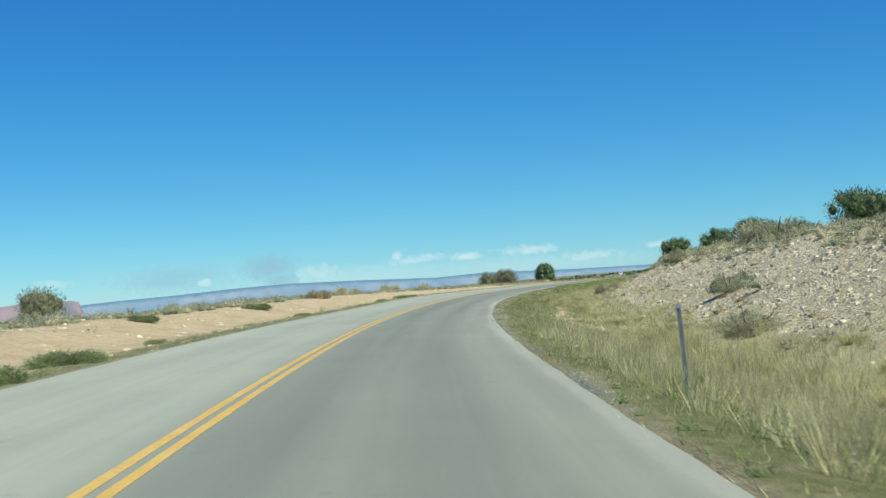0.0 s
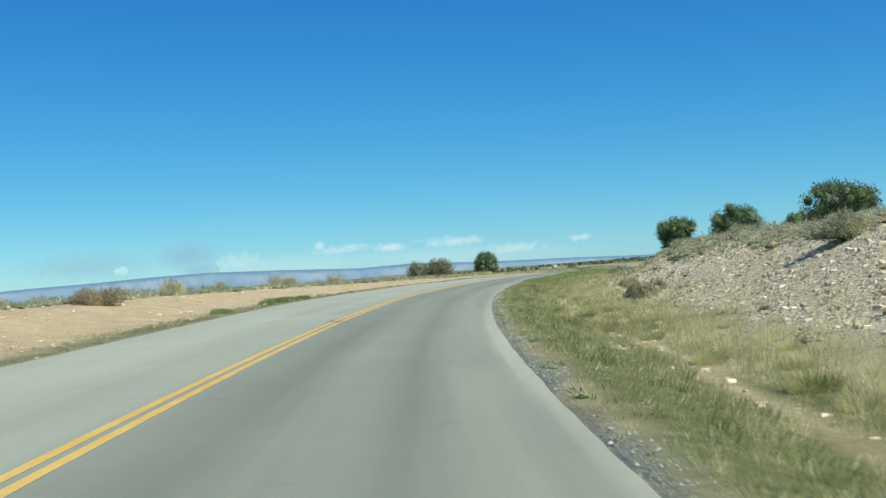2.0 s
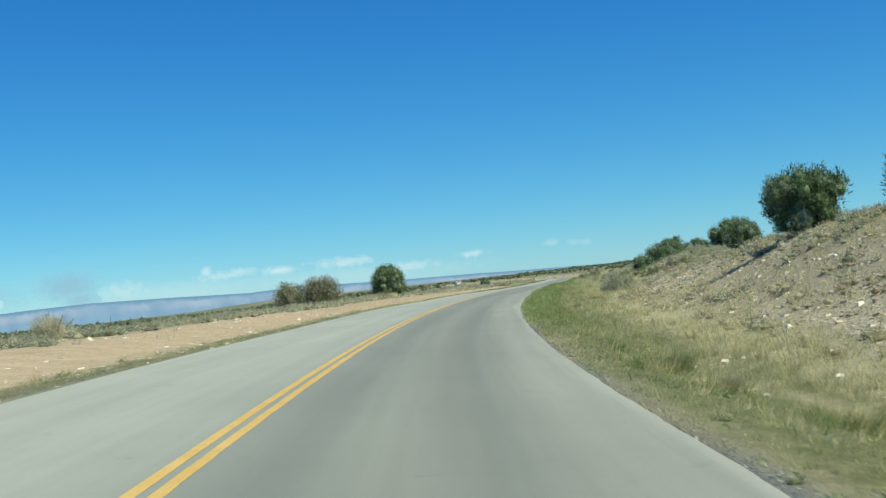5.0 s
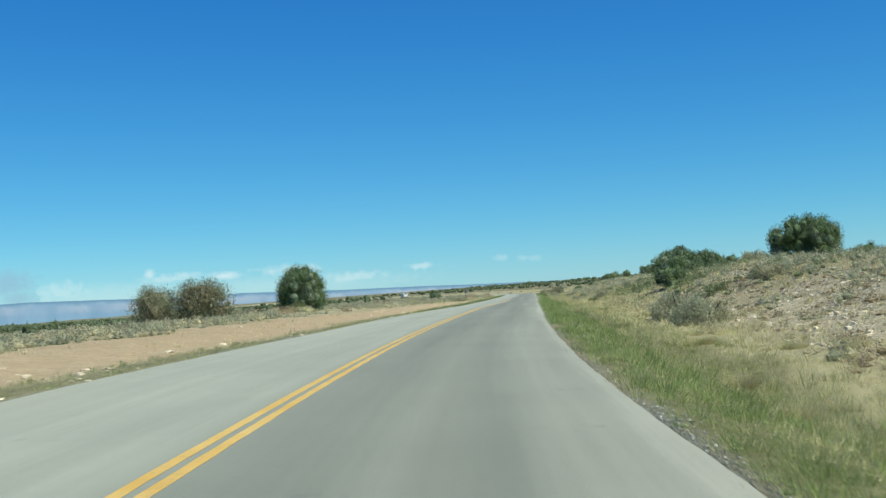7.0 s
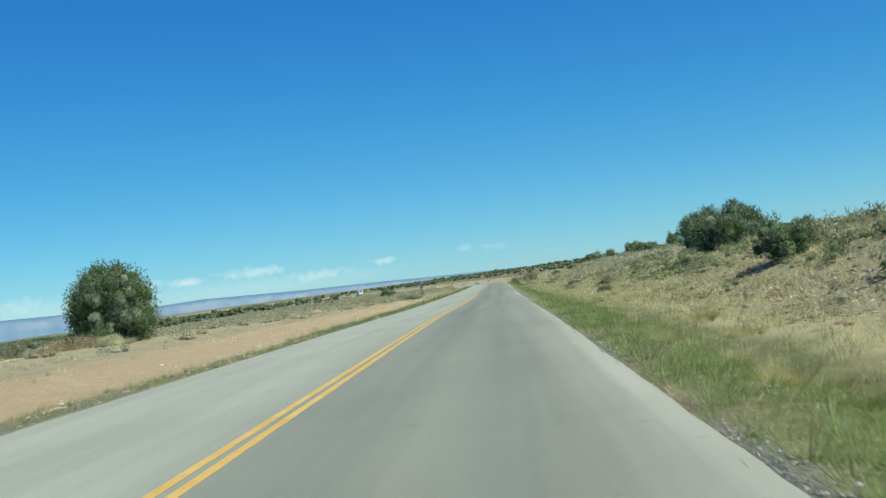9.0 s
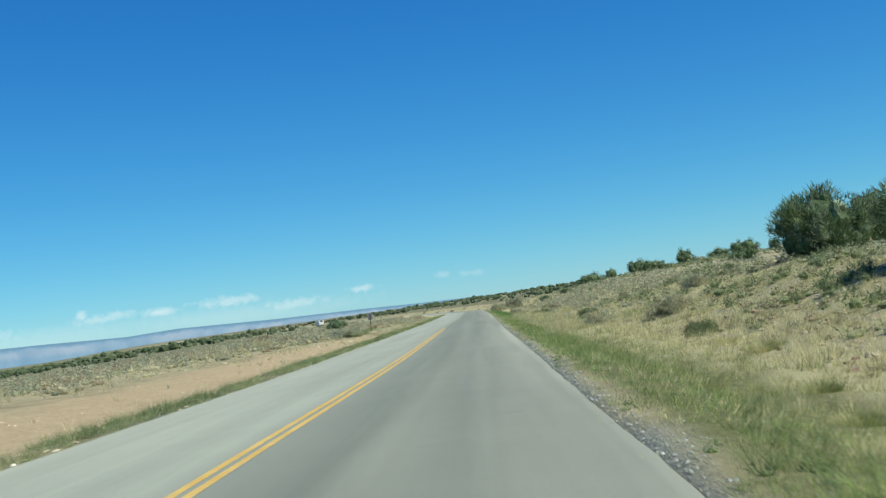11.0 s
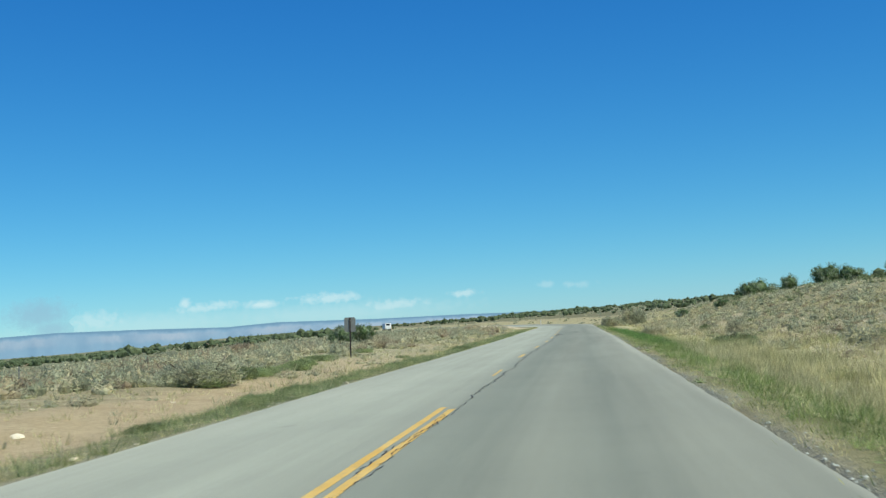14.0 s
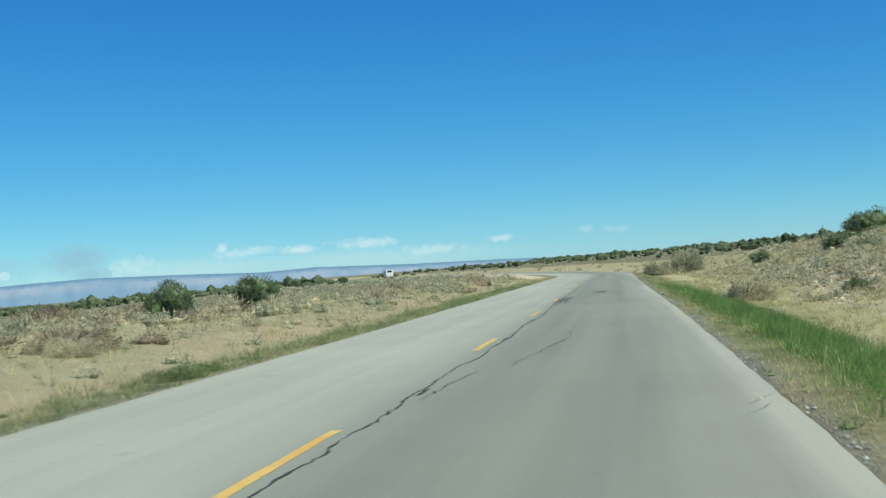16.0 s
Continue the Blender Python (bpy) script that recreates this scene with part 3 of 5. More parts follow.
def mound(rng, core, flat=0.75, bulges=14):
    """The body of a shrub one metre across: a dome of soft bulges of different sizes."""
    d, f = core
    c = rng.normal(size=(bulges, 3))
    c[:, 2] = np.abs(c[:, 2]) * 0.9
    c /= np.linalg.norm(c, axis=1, keepdims=True)
    reach = 0.55 + 0.45 * rng.random(bulges)
    near = np.exp(-((1 - d @ c.T) / (0.10 + 0.12 * rng.random(bulges))) ** 1.2) * reach
    size = 0.60 + 0.42 * near.max(1) + rng.normal(0, 0.035, len(d))
    lop = 1 + 0.18 * np.sin(np.arctan2(d[:, 1], d[:, 0]) * 2 + rng.random() * 6)
    v = d * size[:, None] * np.stack([0.46 * lop, 0.46 / lop, np.full(len(d), flat * 0.70)], -1)
    v[:, 2] = np.where(v[:, 2] < 0, v[:, 2] * 0.25, v[:, 2])
    return v, f


def bush_proto(count, rng, leaf=0.13, wide=0.04, flat=0.75, core=None, loose=0.5, clumps=1):
    """A rounded, ragged shrub one metre across: fine sprays all over one or more lumpy domes of twigs."""
    vs, fs, base = [], [], 0
    for k in range(clumps):
        q = 1.0 if clumps == 1 else (0.72 - 0.10 * k / clumps) * (0.8 + 0.4 * rng.random())
        a, out = 6.283 * (k / clumps + 0.25 * rng.random()), 0.0 if clumps == 1 else 0.16 + 0.16 * rng.random()
        v, f = mound(rng, core if core else DOME1, flat)
        vs.append(v * np.array([q, q, q ** 0.7]) + np.array([math.cos(a) * out, math.sin(a) * out, 0]))
        fs.append(f + base)
        base += len(v)
    v0, f0 = np.concatenate(vs), np.concatenate(fs)
    mid = np.concatenate([np.broadcast_to(v.mean(0) * np.array([1, 1, 0.3]), v.shape) for v in vs])
    tri, heart = v0[f0], mid[f0[:, 0]]
    area = np.linalg.norm(np.cross(tri[:, 1] - tri[:, 0], tri[:, 2] - tri[:, 0]), axis=1) * (tri.mean(1)[:, 2] > 0.02)
    pick = rng.choice(len(f0), count, p=area / area.sum())
    w = rng.random((count, 3)) + 0.05
    w /= w.sum(1, keepdims=True)
    root = (tri[pick] * w[:, :, None]).sum(1)
    way = (root - heart[pick]) * np.array([1.4, 1.4, 0.9]) + np.array([0, 0, 0.30]) + rng.normal(0, loose * 0.95, (count, 3))
    way /= np.linalg.norm(way, axis=1, keepdims=True)
    long_ = leaf * (0.5 + 0.9 * rng.random(count))
    deep = 0.48 + 0.52 * rng.random(count) ** 0.6
    v1, f1 = cards(heart[pick] + (root - heart[pick]) * deep[:, None], way, long_, wide * (0.6 + 0.8 * rng.random(count)), rng)
    return np.concatenate([mid + (v0 - mid) * np.array([0.5, 0.5, 0.42]), v1]), np.concatenate([f0, f1 + len(v0)])


def stem_proto(count, rng, high=0.55):
    """Bare woody stems of a shrub, from the root outwards."""
    a = rng.random(count) * 6.283
    out = 0.15 + 0.3 * rng.random(count)
    root = np.stack([np.cos(a) * 0.04, np.sin(a) * 0.04, np.full(count, -0.02)], -1)
    tip = np.stack([np.cos(a) * out, np.sin(a) * out, high * (0.6 + 0.5 * rng.random(count))], -1)
    vs, fs = [], []
    for i in range(count):
        axis = (tip[i] - root[i]) / np.linalg.norm(tip[i] - root[i])
        u = np.cross(axis, [0.3, 0.1, 0.9])
        u /= np.linalg.norm(u)
        w = np.cross(axis, u)
        ring = [u * math.cos(q) + w * math.sin(q) for q in (0, 2.09, 4.19)]
        vs += [root[i] + r_ * 0.018 for r_ in ring] + [tip[i] + r_ * 0.005 for r_ in ring]
        b = i * 6
        fs += [(b, b + 1, b + 4, b + 3), (b + 1, b + 2, b + 5, b + 4), (b + 2, b, b + 3, b + 5)]
    return np.array(vs), np.array(fs)


def ball(steps):
    """Directions and faces of a fine ball."""
    bm = bmesh.new()
    bmesh.ops.create_icosphere(bm, subdivisions=steps, radius=1.0)
    v, f = np.array([p.co[:] for p in bm.verts]), np.array([[p.index for p in q.verts] for q in bm.faces])
    bm.free()
    return v / np.linalg.norm(v, axis=1, keepdims=True), f


def upper(v, f, low=-0.25):
    """The part of a ball above a level."""
    f = f[v[f].mean(1)[:, 2] > low]
    used = np.unique(f)
    back = np.zeros(len(v), int)
    back[used] = np.arange(len(used))
    return v[used], back[f]


(ICO_V, ICO_F), (ICO2_V, ICO2_F) = ball(1), ball(2)
DOME0, DOME1 = upper(ICO_V, ICO_F, -0.5), upper(ICO2_V, ICO2_F)


def stone_proto(rng, fine=False):
    """A broken angular block: a box with its corners knocked about, or a finer one with cut faces."""
    if not fine:
        v = np.array([[x, y, z] for x in (-1, 1) for y in (-1, 1) for z in (-1, 1)], float)
        v *= 1 + rng.normal(0, 0.22, v.shape)
        v[v[:, 2] > 0, :2] *= 0.55 + 0.4 * rng.random()
        v *= np.array([0.8, 0.45 + 0.35 * rng.random(), 0.22 + 0.3 * rng.random()])
        v[:, 2] += 0.12
        f = np.array([[0, 1, 3, 2], [4, 6, 7, 5], [0, 4, 5, 1], [2, 3, 7, 6], [1, 5, 7, 3], [0, 2, 6, 4]])
        return v, f
    v = ICO2_V.copy()
    ax = rng.normal(size=(9, 3))
    ax /= np.linalg.norm(ax, axis=1, keepdims=True)
    for a in ax:
        cut = 0.40 + 0.4 * rng.random()
        d = v @ a
        v -= np.outer(np.clip(d - cut, 0, None), a)
    v *= np.array([1.0, 0.65 + 0.35 * rng.random(), 0.4 + 0.35 * rng.random()])
    v[:, 2] += 0.15
    return v, ICO2_F


def crown_proto(w, h, lobes, count, rng, leaf=0.26, wide=0.11, low=0.12, rag=1.0, solid=0.5):
    """A juniper's crown: uneven lobes of upward sprays over a dense inner mass that comes down to the ground."""
    za = rng.random(lobes) ** 0.9
    az = np.arange(lobes) * 2.39996 + rng.normal(0, 0.35, lobes)
    size = (0.095 + 0.10 * rng.random(lobes) ** 1.5) * min(w, h * 1.3) * math.sqrt(max(1.0, 46 / lobes))
    ring = np.maximum(np.clip(1 - np.abs(za * 1.85 - 0.85) ** 2.6, 0, 1) ** 0.45, 0.25)
    out = np.where(rng.random(lobes) < 0.3, 0.55 + 0.3 * rng.random(lobes), 0.92 + 0.14 * rag * rng.random(lobes))
    lop = 1 + rag * (0.10 * np.sin(az + rng.random() * 6) + 0.07 * np.sin(2 * az + rng.random() * 6))
    centre = np.stack([np.cos(az) * ring * (w / 2 - size * 0.9) * out * lop, np.sin(az) * ring * (w / 2 - size * 0.9) * out * lop,
                       h * low + za * (h * (1 - low) - size * 1.1) * (1 + rag * (0.10 * rng.random(lobes) - 0.06))], -1)
    pick = rng.integers(0, lobes, count)
    d = rng.normal(size=(count, 3))
    d /= np.linalg.norm(d, axis=1, keepdims=True)
    rad = size[pick] * (0.40 + (0.93 - 0.5 * solid) * rng.random(count) ** 0.8)
    root = centre[pick] + d * rad[:, None] * np.array([1, 1, 1.15])
    root[:, 2] = np.maximum(root[:, 2], 0.04 + 0.15 * rng.random(count))
    outward = root - np.array([0, 0, h * 0.3])
    outward /= np.linalg.norm(outward, axis=1, keepdims=True) + 1e-6
    way = d * 0.6 + outward * 0.25 + np.array([0, 0, 0.6]) + rng.normal(0, 0.45, (count, 3))
    v1, f1 = cards(root, way, leaf * (0.5 + 0.9 * rng.random(count)), wide * (0.6 + 0.8 * rng.random(count)), rng)
    vs, fs, base = [v1], [f1], len(v1)
    for c, r_ in zip(centre, size):
        v = ICO2_V * (r_ * solid) * np.array([1, 1, 1.25]) * (1 + rng.normal(0, 0.11, (len(ICO2_V), 1))) + c
        v[:, 2] = np.maximum(v[:, 2], 0.04)
        vs.append(v)
        fs.append(ICO2_F + base)
        base += len(v)
    v = ICO2_V * np.array([w * 0.27, w * 0.27, h * (1 - low) * 0.34]) * (1 + rng.normal(0, 0.15, (len(ICO2_V), 1))) + np.array([0, 0, h * (low + (1 - low) * 0.46)])
    v[:, 2] = np.maximum(v[:, 2], 0.05)
    vs.append(v)
    fs.append(ICO2_F + base)
    return np.concatenate(vs), np.concatenate(fs), centre


def limb(a, b, r0, r1, sides=6):
    a, b = np.asarray(a, float), np.asarray(b, float)
    axis = (b - a) / np.linalg.norm(b - a)
    u = np.cross(axis, [0.2, 0.9, 0.15])
    u /= np.linalg.norm(u)
    w = np.cross(axis, u)
    q = np.arange(sides) / sides * 6.283
    ring = np.cos(q)[:, None] * u + np.sin(q)[:, None] * w
    mid = (a + b) / 2 + u * np.linalg.norm(b - a) * 0.06
    v = np.concatenate([a + ring * r0, mid + ring * (r0 + r1) / 2, b + ring * r1])
    k = np.arange(sides)
    f = np.concatenate([np.stack([k, (k + 1) % sides, (k + 1) % sides + sides, k + sides], -1) + sides * j for j in (0, 1)])
    return v, f


def part(name, mesh, parent, label=""):
    ob = new(name, mesh)
    ob.parent = parent
    return tagged(ob, label)


def juniper(w, h, seed, mat, label, lobes=16, count=5200, name="juniper_tree", leaf=0.26, wide=0.11, low=0.10, group="junipers by the road", rag=1.0, solid=0.5):
    rng = np.random.default_rng(seed)
    root = tagged(new(name), label, "tree", group)
    v, f, centre = crown_proto(w, h, lobes, count, rng, leaf, wide, low, rag, solid)
    part("crown", mesh_np("crown", v, f, mat), root)
    v, f = limb((0, 0, -0.3), (0.05, 0.03, h * 0.42), 0.05 * w, 0.03 * w, 8)
    part("trunk", mesh_np("trunk", v, f, M_BARK, True), root, "shaggy grey-brown trunk")
    for c in centre[np.argsort(centre[:, 2])[:5]]:
        v, f = limb((0, 0, h * 0.08), c * 0.9, 0.028 * w, 0.01 * w)
        part("limb", mesh_np("limb", v, f, M_BARK, True), root)
    return root


def shrub(seed, mat, label, count=7000, name="sagebrush", leaf=0.075, wide=0.013, flat=0.75, group="shrubs by the road", category="shrub", stems=9):
    rng = np.random.default_rng(seed)
    root = tagged(new(name), label, category, group)
    v, f = bush_proto(count, rng, leaf, wide, flat, DOME1, 0.8, 6)
    part("foliage", mesh_np("foliage", v, f, mat), root)
    v, f = stem_proto(stems, rng, flat * 0.55)
    tagged(part("woody_base", mesh_np("woody_base", v, f, M_BARK), root, "bare grey-brown woody stems"), kind="stuff")
    return root


def stand(x, y, sx=1.0, sz=None, turn=0.0, sink=0.03):
    return Matrix.Translation((x, y, float(ground_z(x, y)) - sink)) @ Matrix.Rotation(turn, 4, "Z") @ Matrix.Diagonal((sx, sx, sz if sz else sx, 1))


# ---------------------------------------------------------------- trees that stand alone
TREES = []


def plant(root, x, y, turn=0.0, sx=1.0, sz=None):
    """Sets a tree on the ground."""
    root.matrix_basis = stand(x, y, sx, sz, turn)
    TREES.append((x, y))
    return root


def again(root, x, y, turn, sx, sz=None, label=""):
    ob = copy_thing(root, stand(x, y, sx, sz, turn))
    TREES.append((x, y))
    return tagged(ob, label)


t_round = plant(juniper(4.75, 4.05, 11, M_JUNIPER, "dense round green juniper tree beside the sand strip", 150, 32000, leaf=0.15, wide=0.05, low=0.02, rag=0.15, solid=0.48), -25.9, 239.3)
t_brown = plant(juniper(5.0, 3.6, 12, M_BROWNLEAF, "low browned juniper with bare twigs at one side", 130, 20000, leaf=0.22, wide=0.036, low=0.01, solid=0.2), -33.6, 234.8)
t_brown2 = plant(juniper(4.6, 3.4, 13, M_BROWNLEAF, "small browned juniper bush on the sage flat", 100, 11000, leaf=0.24, wide=0.032, low=0.01, solid=0.15), -37.2, 233.6)
t_ridge = plant(juniper(4.2, 3.1, 14, M_JUNIPER, "dark green juniper on top of the cut bank", 60, 11000, leaf=0.19, wide=0.055, low=0.01), 1.4, 153.3, 0.4)
t_open = plant(juniper(5.2, 3.3, 15, M_JUNIPER, "open-crowned dark green juniper on the bank", 50, 11000, leaf=0.22, wide=0.055, low=0.02), 6.7, 150.6)
t_big = plant(juniper(7.8, 4.75, 16, M_JUNIPER, "broad dark green juniper on top of the bank", 90, 22000, leaf=0.22, wide=0.06, low=0.02), 13.5, 226.7, 0.0, 0.76, 0.72)
t_small = plant(juniper(3.0, 2.3, 20, M_JUNIPER, "small ragged green juniper at the bank's brow", 22, 4000, leaf=0.24, wide=0.055, low=0.01), 2.9, 174.0, 0.0, 0.8, 0.8)
again(t_ridge, 9.3, 114.8, 1.9, 1.2, 0.95)
again(t_small, 12.2, 101.0, 0.7, 1.2, 1.1)
again(t_ridge, 15.5, 90.0, 2.1, 1.3, 1.2)
again(t_open, 19.5, 84.0, 2.6, 0.8, 0.85)
again(t_small, 12.0, 147.0, 3.0, 1.0, 1.0)
again(t_ridge, 20.5, 224.0, 4.1, 0.8, 0.95)
again(t_small, 29.0, 236.0, 1.2, 1.3, 1.2)
for k, (x, y, sx, sz) in enumerate(((20.0, 247.0, 0.8, 0.75), (23.0, 240.0, 0.9, 0.8), (17.5, 216.0, 0.9, 0.85), (22.0, 213.0, 1.2, 1.0), (12.0, 250.0, 0.7, 0.6))):
    again(t_small, x, y, 0.8 + k * 1.9, sx, sz)
again(t_small, 3.7, 229.4, 5.2, 1.15, 1.0, "upright green juniper bush on the bank")
t_spiky = plant(juniper(4.6, 2.9, 17, M_JUNIPER, "cluster of upright dark green juniper sprays", 36, 11000, leaf=0.34, wide=0.045, low=0.02), 11.1, 263.0, 0.0, 1.25, 1.1)
again(t_spiky, 17.0, 290.5, 1.4, 0.95, 1.2)
again(t_ridge, 21.5, 293.0, 2.2, 0.9, 1.1)
again(t_small, 29.0, 341.0, 0.9, 0.7, 0.75)
again(t_small, 31.0, 352.0, 5.0, 0.8, 0.8)
for k, (x, y, sx, sz) in enumerate(((28.6, 436, 1.15, 1.1), (31.0, 432, 0.8, 0.8), (33.6, 440, 1.2, 1.25), (36.6, 436, 0.9, 1.0), (39.5, 433, 1.1, 1.2), (41.5, 438, 1.1, 1.1), (46.0, 436, 1.3, 1.2),
                                    (49.5, 440, 1.0, 1.4), (54.5, 434, 1.2, 1.2), (58.5, 446, 1.2, 1.3), (24.6, 446, 0.8, 0.7), (22.0, 420, 0.5, 0.5), (63.0, 436, 1.1, 1.2), (67.0, 450, 1.3, 1.3), (43.5, 447, 0.9, 1.0))):
    again(t_small, x + 2.5 * math.sin(k * 2.3), y, k * 1.7, sx * 1.3 * (0.75 + 0.5 * (k % 3) / 2), sz * (0.9 + 0.3 * (k % 2)))
t_left = plant(juniper(3.4, 2.6, 18, M_BROWNLEAF, "brownish juniper behind the sand strip", 26, 6000, leaf=0.22, wide=0.042, low=0.01), -36.7, 64.7)
again(t_small, -42.0, 60.0, 1.0, 0.9, 0.8)
t_sign = plant(juniper(2.3, 1.85, 19, M_JUNIPER, "small bright green juniper bush near the sign", 26, 7000, "juniper_bush", 0.18, 0.035, 0.01), -15.4, 389.2)
again(t_sign, -15.6, 406.7, 2.0, 1.25, 1.1, "low spreading green juniper bush on the sage flat")

# ---------------------------------------------------------------- shrubs that stand out
s_sage = shrub(31, M_SAGE, "grey-green sagebrush on the slope")
s_sage.matrix_basis = stand(-4.0, 92.5, 1.95, 2.1)
s_green = shrub(32, M_GREENBUSH, "leafy green bush on the slope", 5200, "green_bush", 0.10, 0.015, 0.85)
s_green.matrix_basis = stand(2.2, 264.5, 1.25, 1.25)
s_brush = shrub(33, M_BRUSH, "dry brown twiggy brush on bare soil", 4600, "dry_brush", 0.13, 0.009, 0.65, stems=14)
s_brush.matrix_basis = stand(-30.0, 426.0, 2.4, 2.2)
s_straw = shrub(34, M_RABBIT, "pale straw coloured rabbitbrush beside the sand strip", 6000, "rabbitbrush", 0.11, 0.008, 0.9)
s_straw.matrix_basis = stand(-28.6, 106.7, 1.5, 1.5)
s_weed = shrub(35, M_GREEN, "bright green weed clump at the road's edge", 4200, "green_weed", 0.12, 0.012, 0.75, "weeds at the road's edge", "plant", 5)
s_weed.matrix_basis = stand(-8.2, 15.8, 1.2, 0.9)
SHRUBS = [
    (s_sage, 3.6, 42.0, 1.0, 0.9), (s_sage, 3.5, 30.0, 1.1, 0.8), (s_sage, 6.5, 57.5, 2.1, 1.5), (s_sage, -4.2, 108.4, 0.9, 0.75), (s_green, -1.1, 114.0, 1.1, 0.7),
    (s_straw, -30.2, 143.6, 1.6, 1.6), (s_straw, -29.7, 123.9, 1.8, 1.7), (s_straw, -24.5, 88.0, 1.2, 1.2), (s_green, -16.8, 38.5, 1.2, 0.6), (s_green, -19.6, 57.0, 1.6, 0.7),
    (s_brush, -22.4, 76.0, 0.9, 0.9), (s_sage, -3.4, 191.8, 1.9, 1.7), (s_sage, -4.0, 184.5, 1.5, 1.2), (s_sage, 5.9, 282.5, 1.5, 1.3),
    (s_sage, 3.7, 290.9, 1.2, 0.9), (s_green, 7.3, 341.6, 1.4, 0.8), (s_green, 8.4, 349.0, 2.2, 1.2), (s_green, 9.6, 352.2, 1.7, 1.0), (s_green, 14.0, 384.0, 1.4, 1.1),
    (s_brush, -9.4, 362.5, 1.0, 0.8), (s_straw, -8.6, 361.0, 1.0, 0.75), (s_sage, 19.4, 473.4, 2.6, 3.6), (s_sage, 16.0, 470.0, 2.4, 2.2), (s_sage, -11.2, 325.4, 1.6, 1.0),
    (s_green, -10.8, 327.8, 1.3, 0.9), (s_sage, -12.4, 327.0, 1.3, 0.9), (s_sage, -30.5, 237.0, 1.5, 1.2), (s_straw, -25.4, 235.4, 1.3, 0.9), (s_brush, -27.2, 236.0, 1.3, 1.0), (s_green, -26.0, 237.0, 1.5, 1.9),
    (s_sage, 12.0, 300.0, 1.4, 1.2), (s_green, 5.2, 230.0, 1.9, 1.2), (s_green, 5.0, 302.0, 1.2, 1.0), (s_green, 7.5, 315.0, 1.5, 1.0), (s_sage, 9.8, 386.0, 1.5, 1.2), (s_sage, 12.5, 366.0, 1.3, 1.0), (s_straw, -12.4, 398.0, 1.2, 0.9), (s_brush, -27.0, 402.0, 1.9, 1.5),
    (s_sage, 3.0, 200.0, 1.5, 1.2), (s_sage, 8.0, 222.0, 1.6, 1.3), (s_sage, 0.5, 131.0, 1.5, 1.1), (s_sage, 4.0, 118.0, 1.7, 1.2), (s_sage, 2.0, 78.0, 1.6, 1.2),
]
for k, (ob, x, y, sx, sz) in enumerate(SHRUBS):
    copy_thing(ob, stand(x, y, sx * 0.82, sz * 0.88, k * 1.3))
for k, (s_, n_, sx, sz) in enumerate(((83.2, -4.5, 0.8, 0.7), (86.4, -4.6, 1.3, 0.9), (88.0, -4.7, 1.0, 0.8), (91.0, -4.6, 1.0, 0.7), (22.3, -4.8, 1.7, 1.1), (29.7, -5.0, 0.6, 0.6), (52.0, -4.7, 1.0, 0.6), (76.0, -4.5, 0.8, 0.7), (356.6, -4.3, 1.0, 0.8), (358.0, -4.5, 1.1, 0.7), (322.0, -4.6, 1.0, 0.8),
                                       (320.5, -5.2, 0.9, 0.7), (326, -8.2, 1.3, 0.9), (328.5, -8.5, 1.2, 0.8), (331, -8.3, 1.4, 0.9), (334, -8.8, 1.1, 0.8), (337, -8.5, 1.3, 0.9), (340, -8.9, 1.2, 0.9), (343.5, -9.2, 1.3, 0.9), (346.5, -9.6, 1.2, 0.8), (355, -9.5, 1.0, 0.8), (350.0, -6.5, 0.8, 0.6), (334.0, -5.4, 0.7, 0.6), (338.5, -5.0, 0.7, 0.7), (313.0, -4.8, 0.7, 0.6), (327.0, -4.4, 0.8, 0.6), (344.0, 5.2, 0.9, 0.9), (346.5, 5.6, 1.1, 0.9))):
    p_ = road_at(np.array(s_), np.array(n_))
    grow = 0.95 if n_ < -8 else 0.8
    copy_thing(s_weed, stand(p_[0], p_[1], sx * grow, sz * grow, k * 0.9))

# ---------------------------------------------------------------- tall bunches of grass in the ditch
def grass_bunch(seed, mat, label):
    rng = np.random.default_rng(seed)
    v, f = blades(1300, 0.50, 0.62, 0.011, 0.75, rng, 0.7)
    return tagged(new("tussock", mesh_np("tussock", v, f, mat)), label, "grass", "tussocks in the ditch")


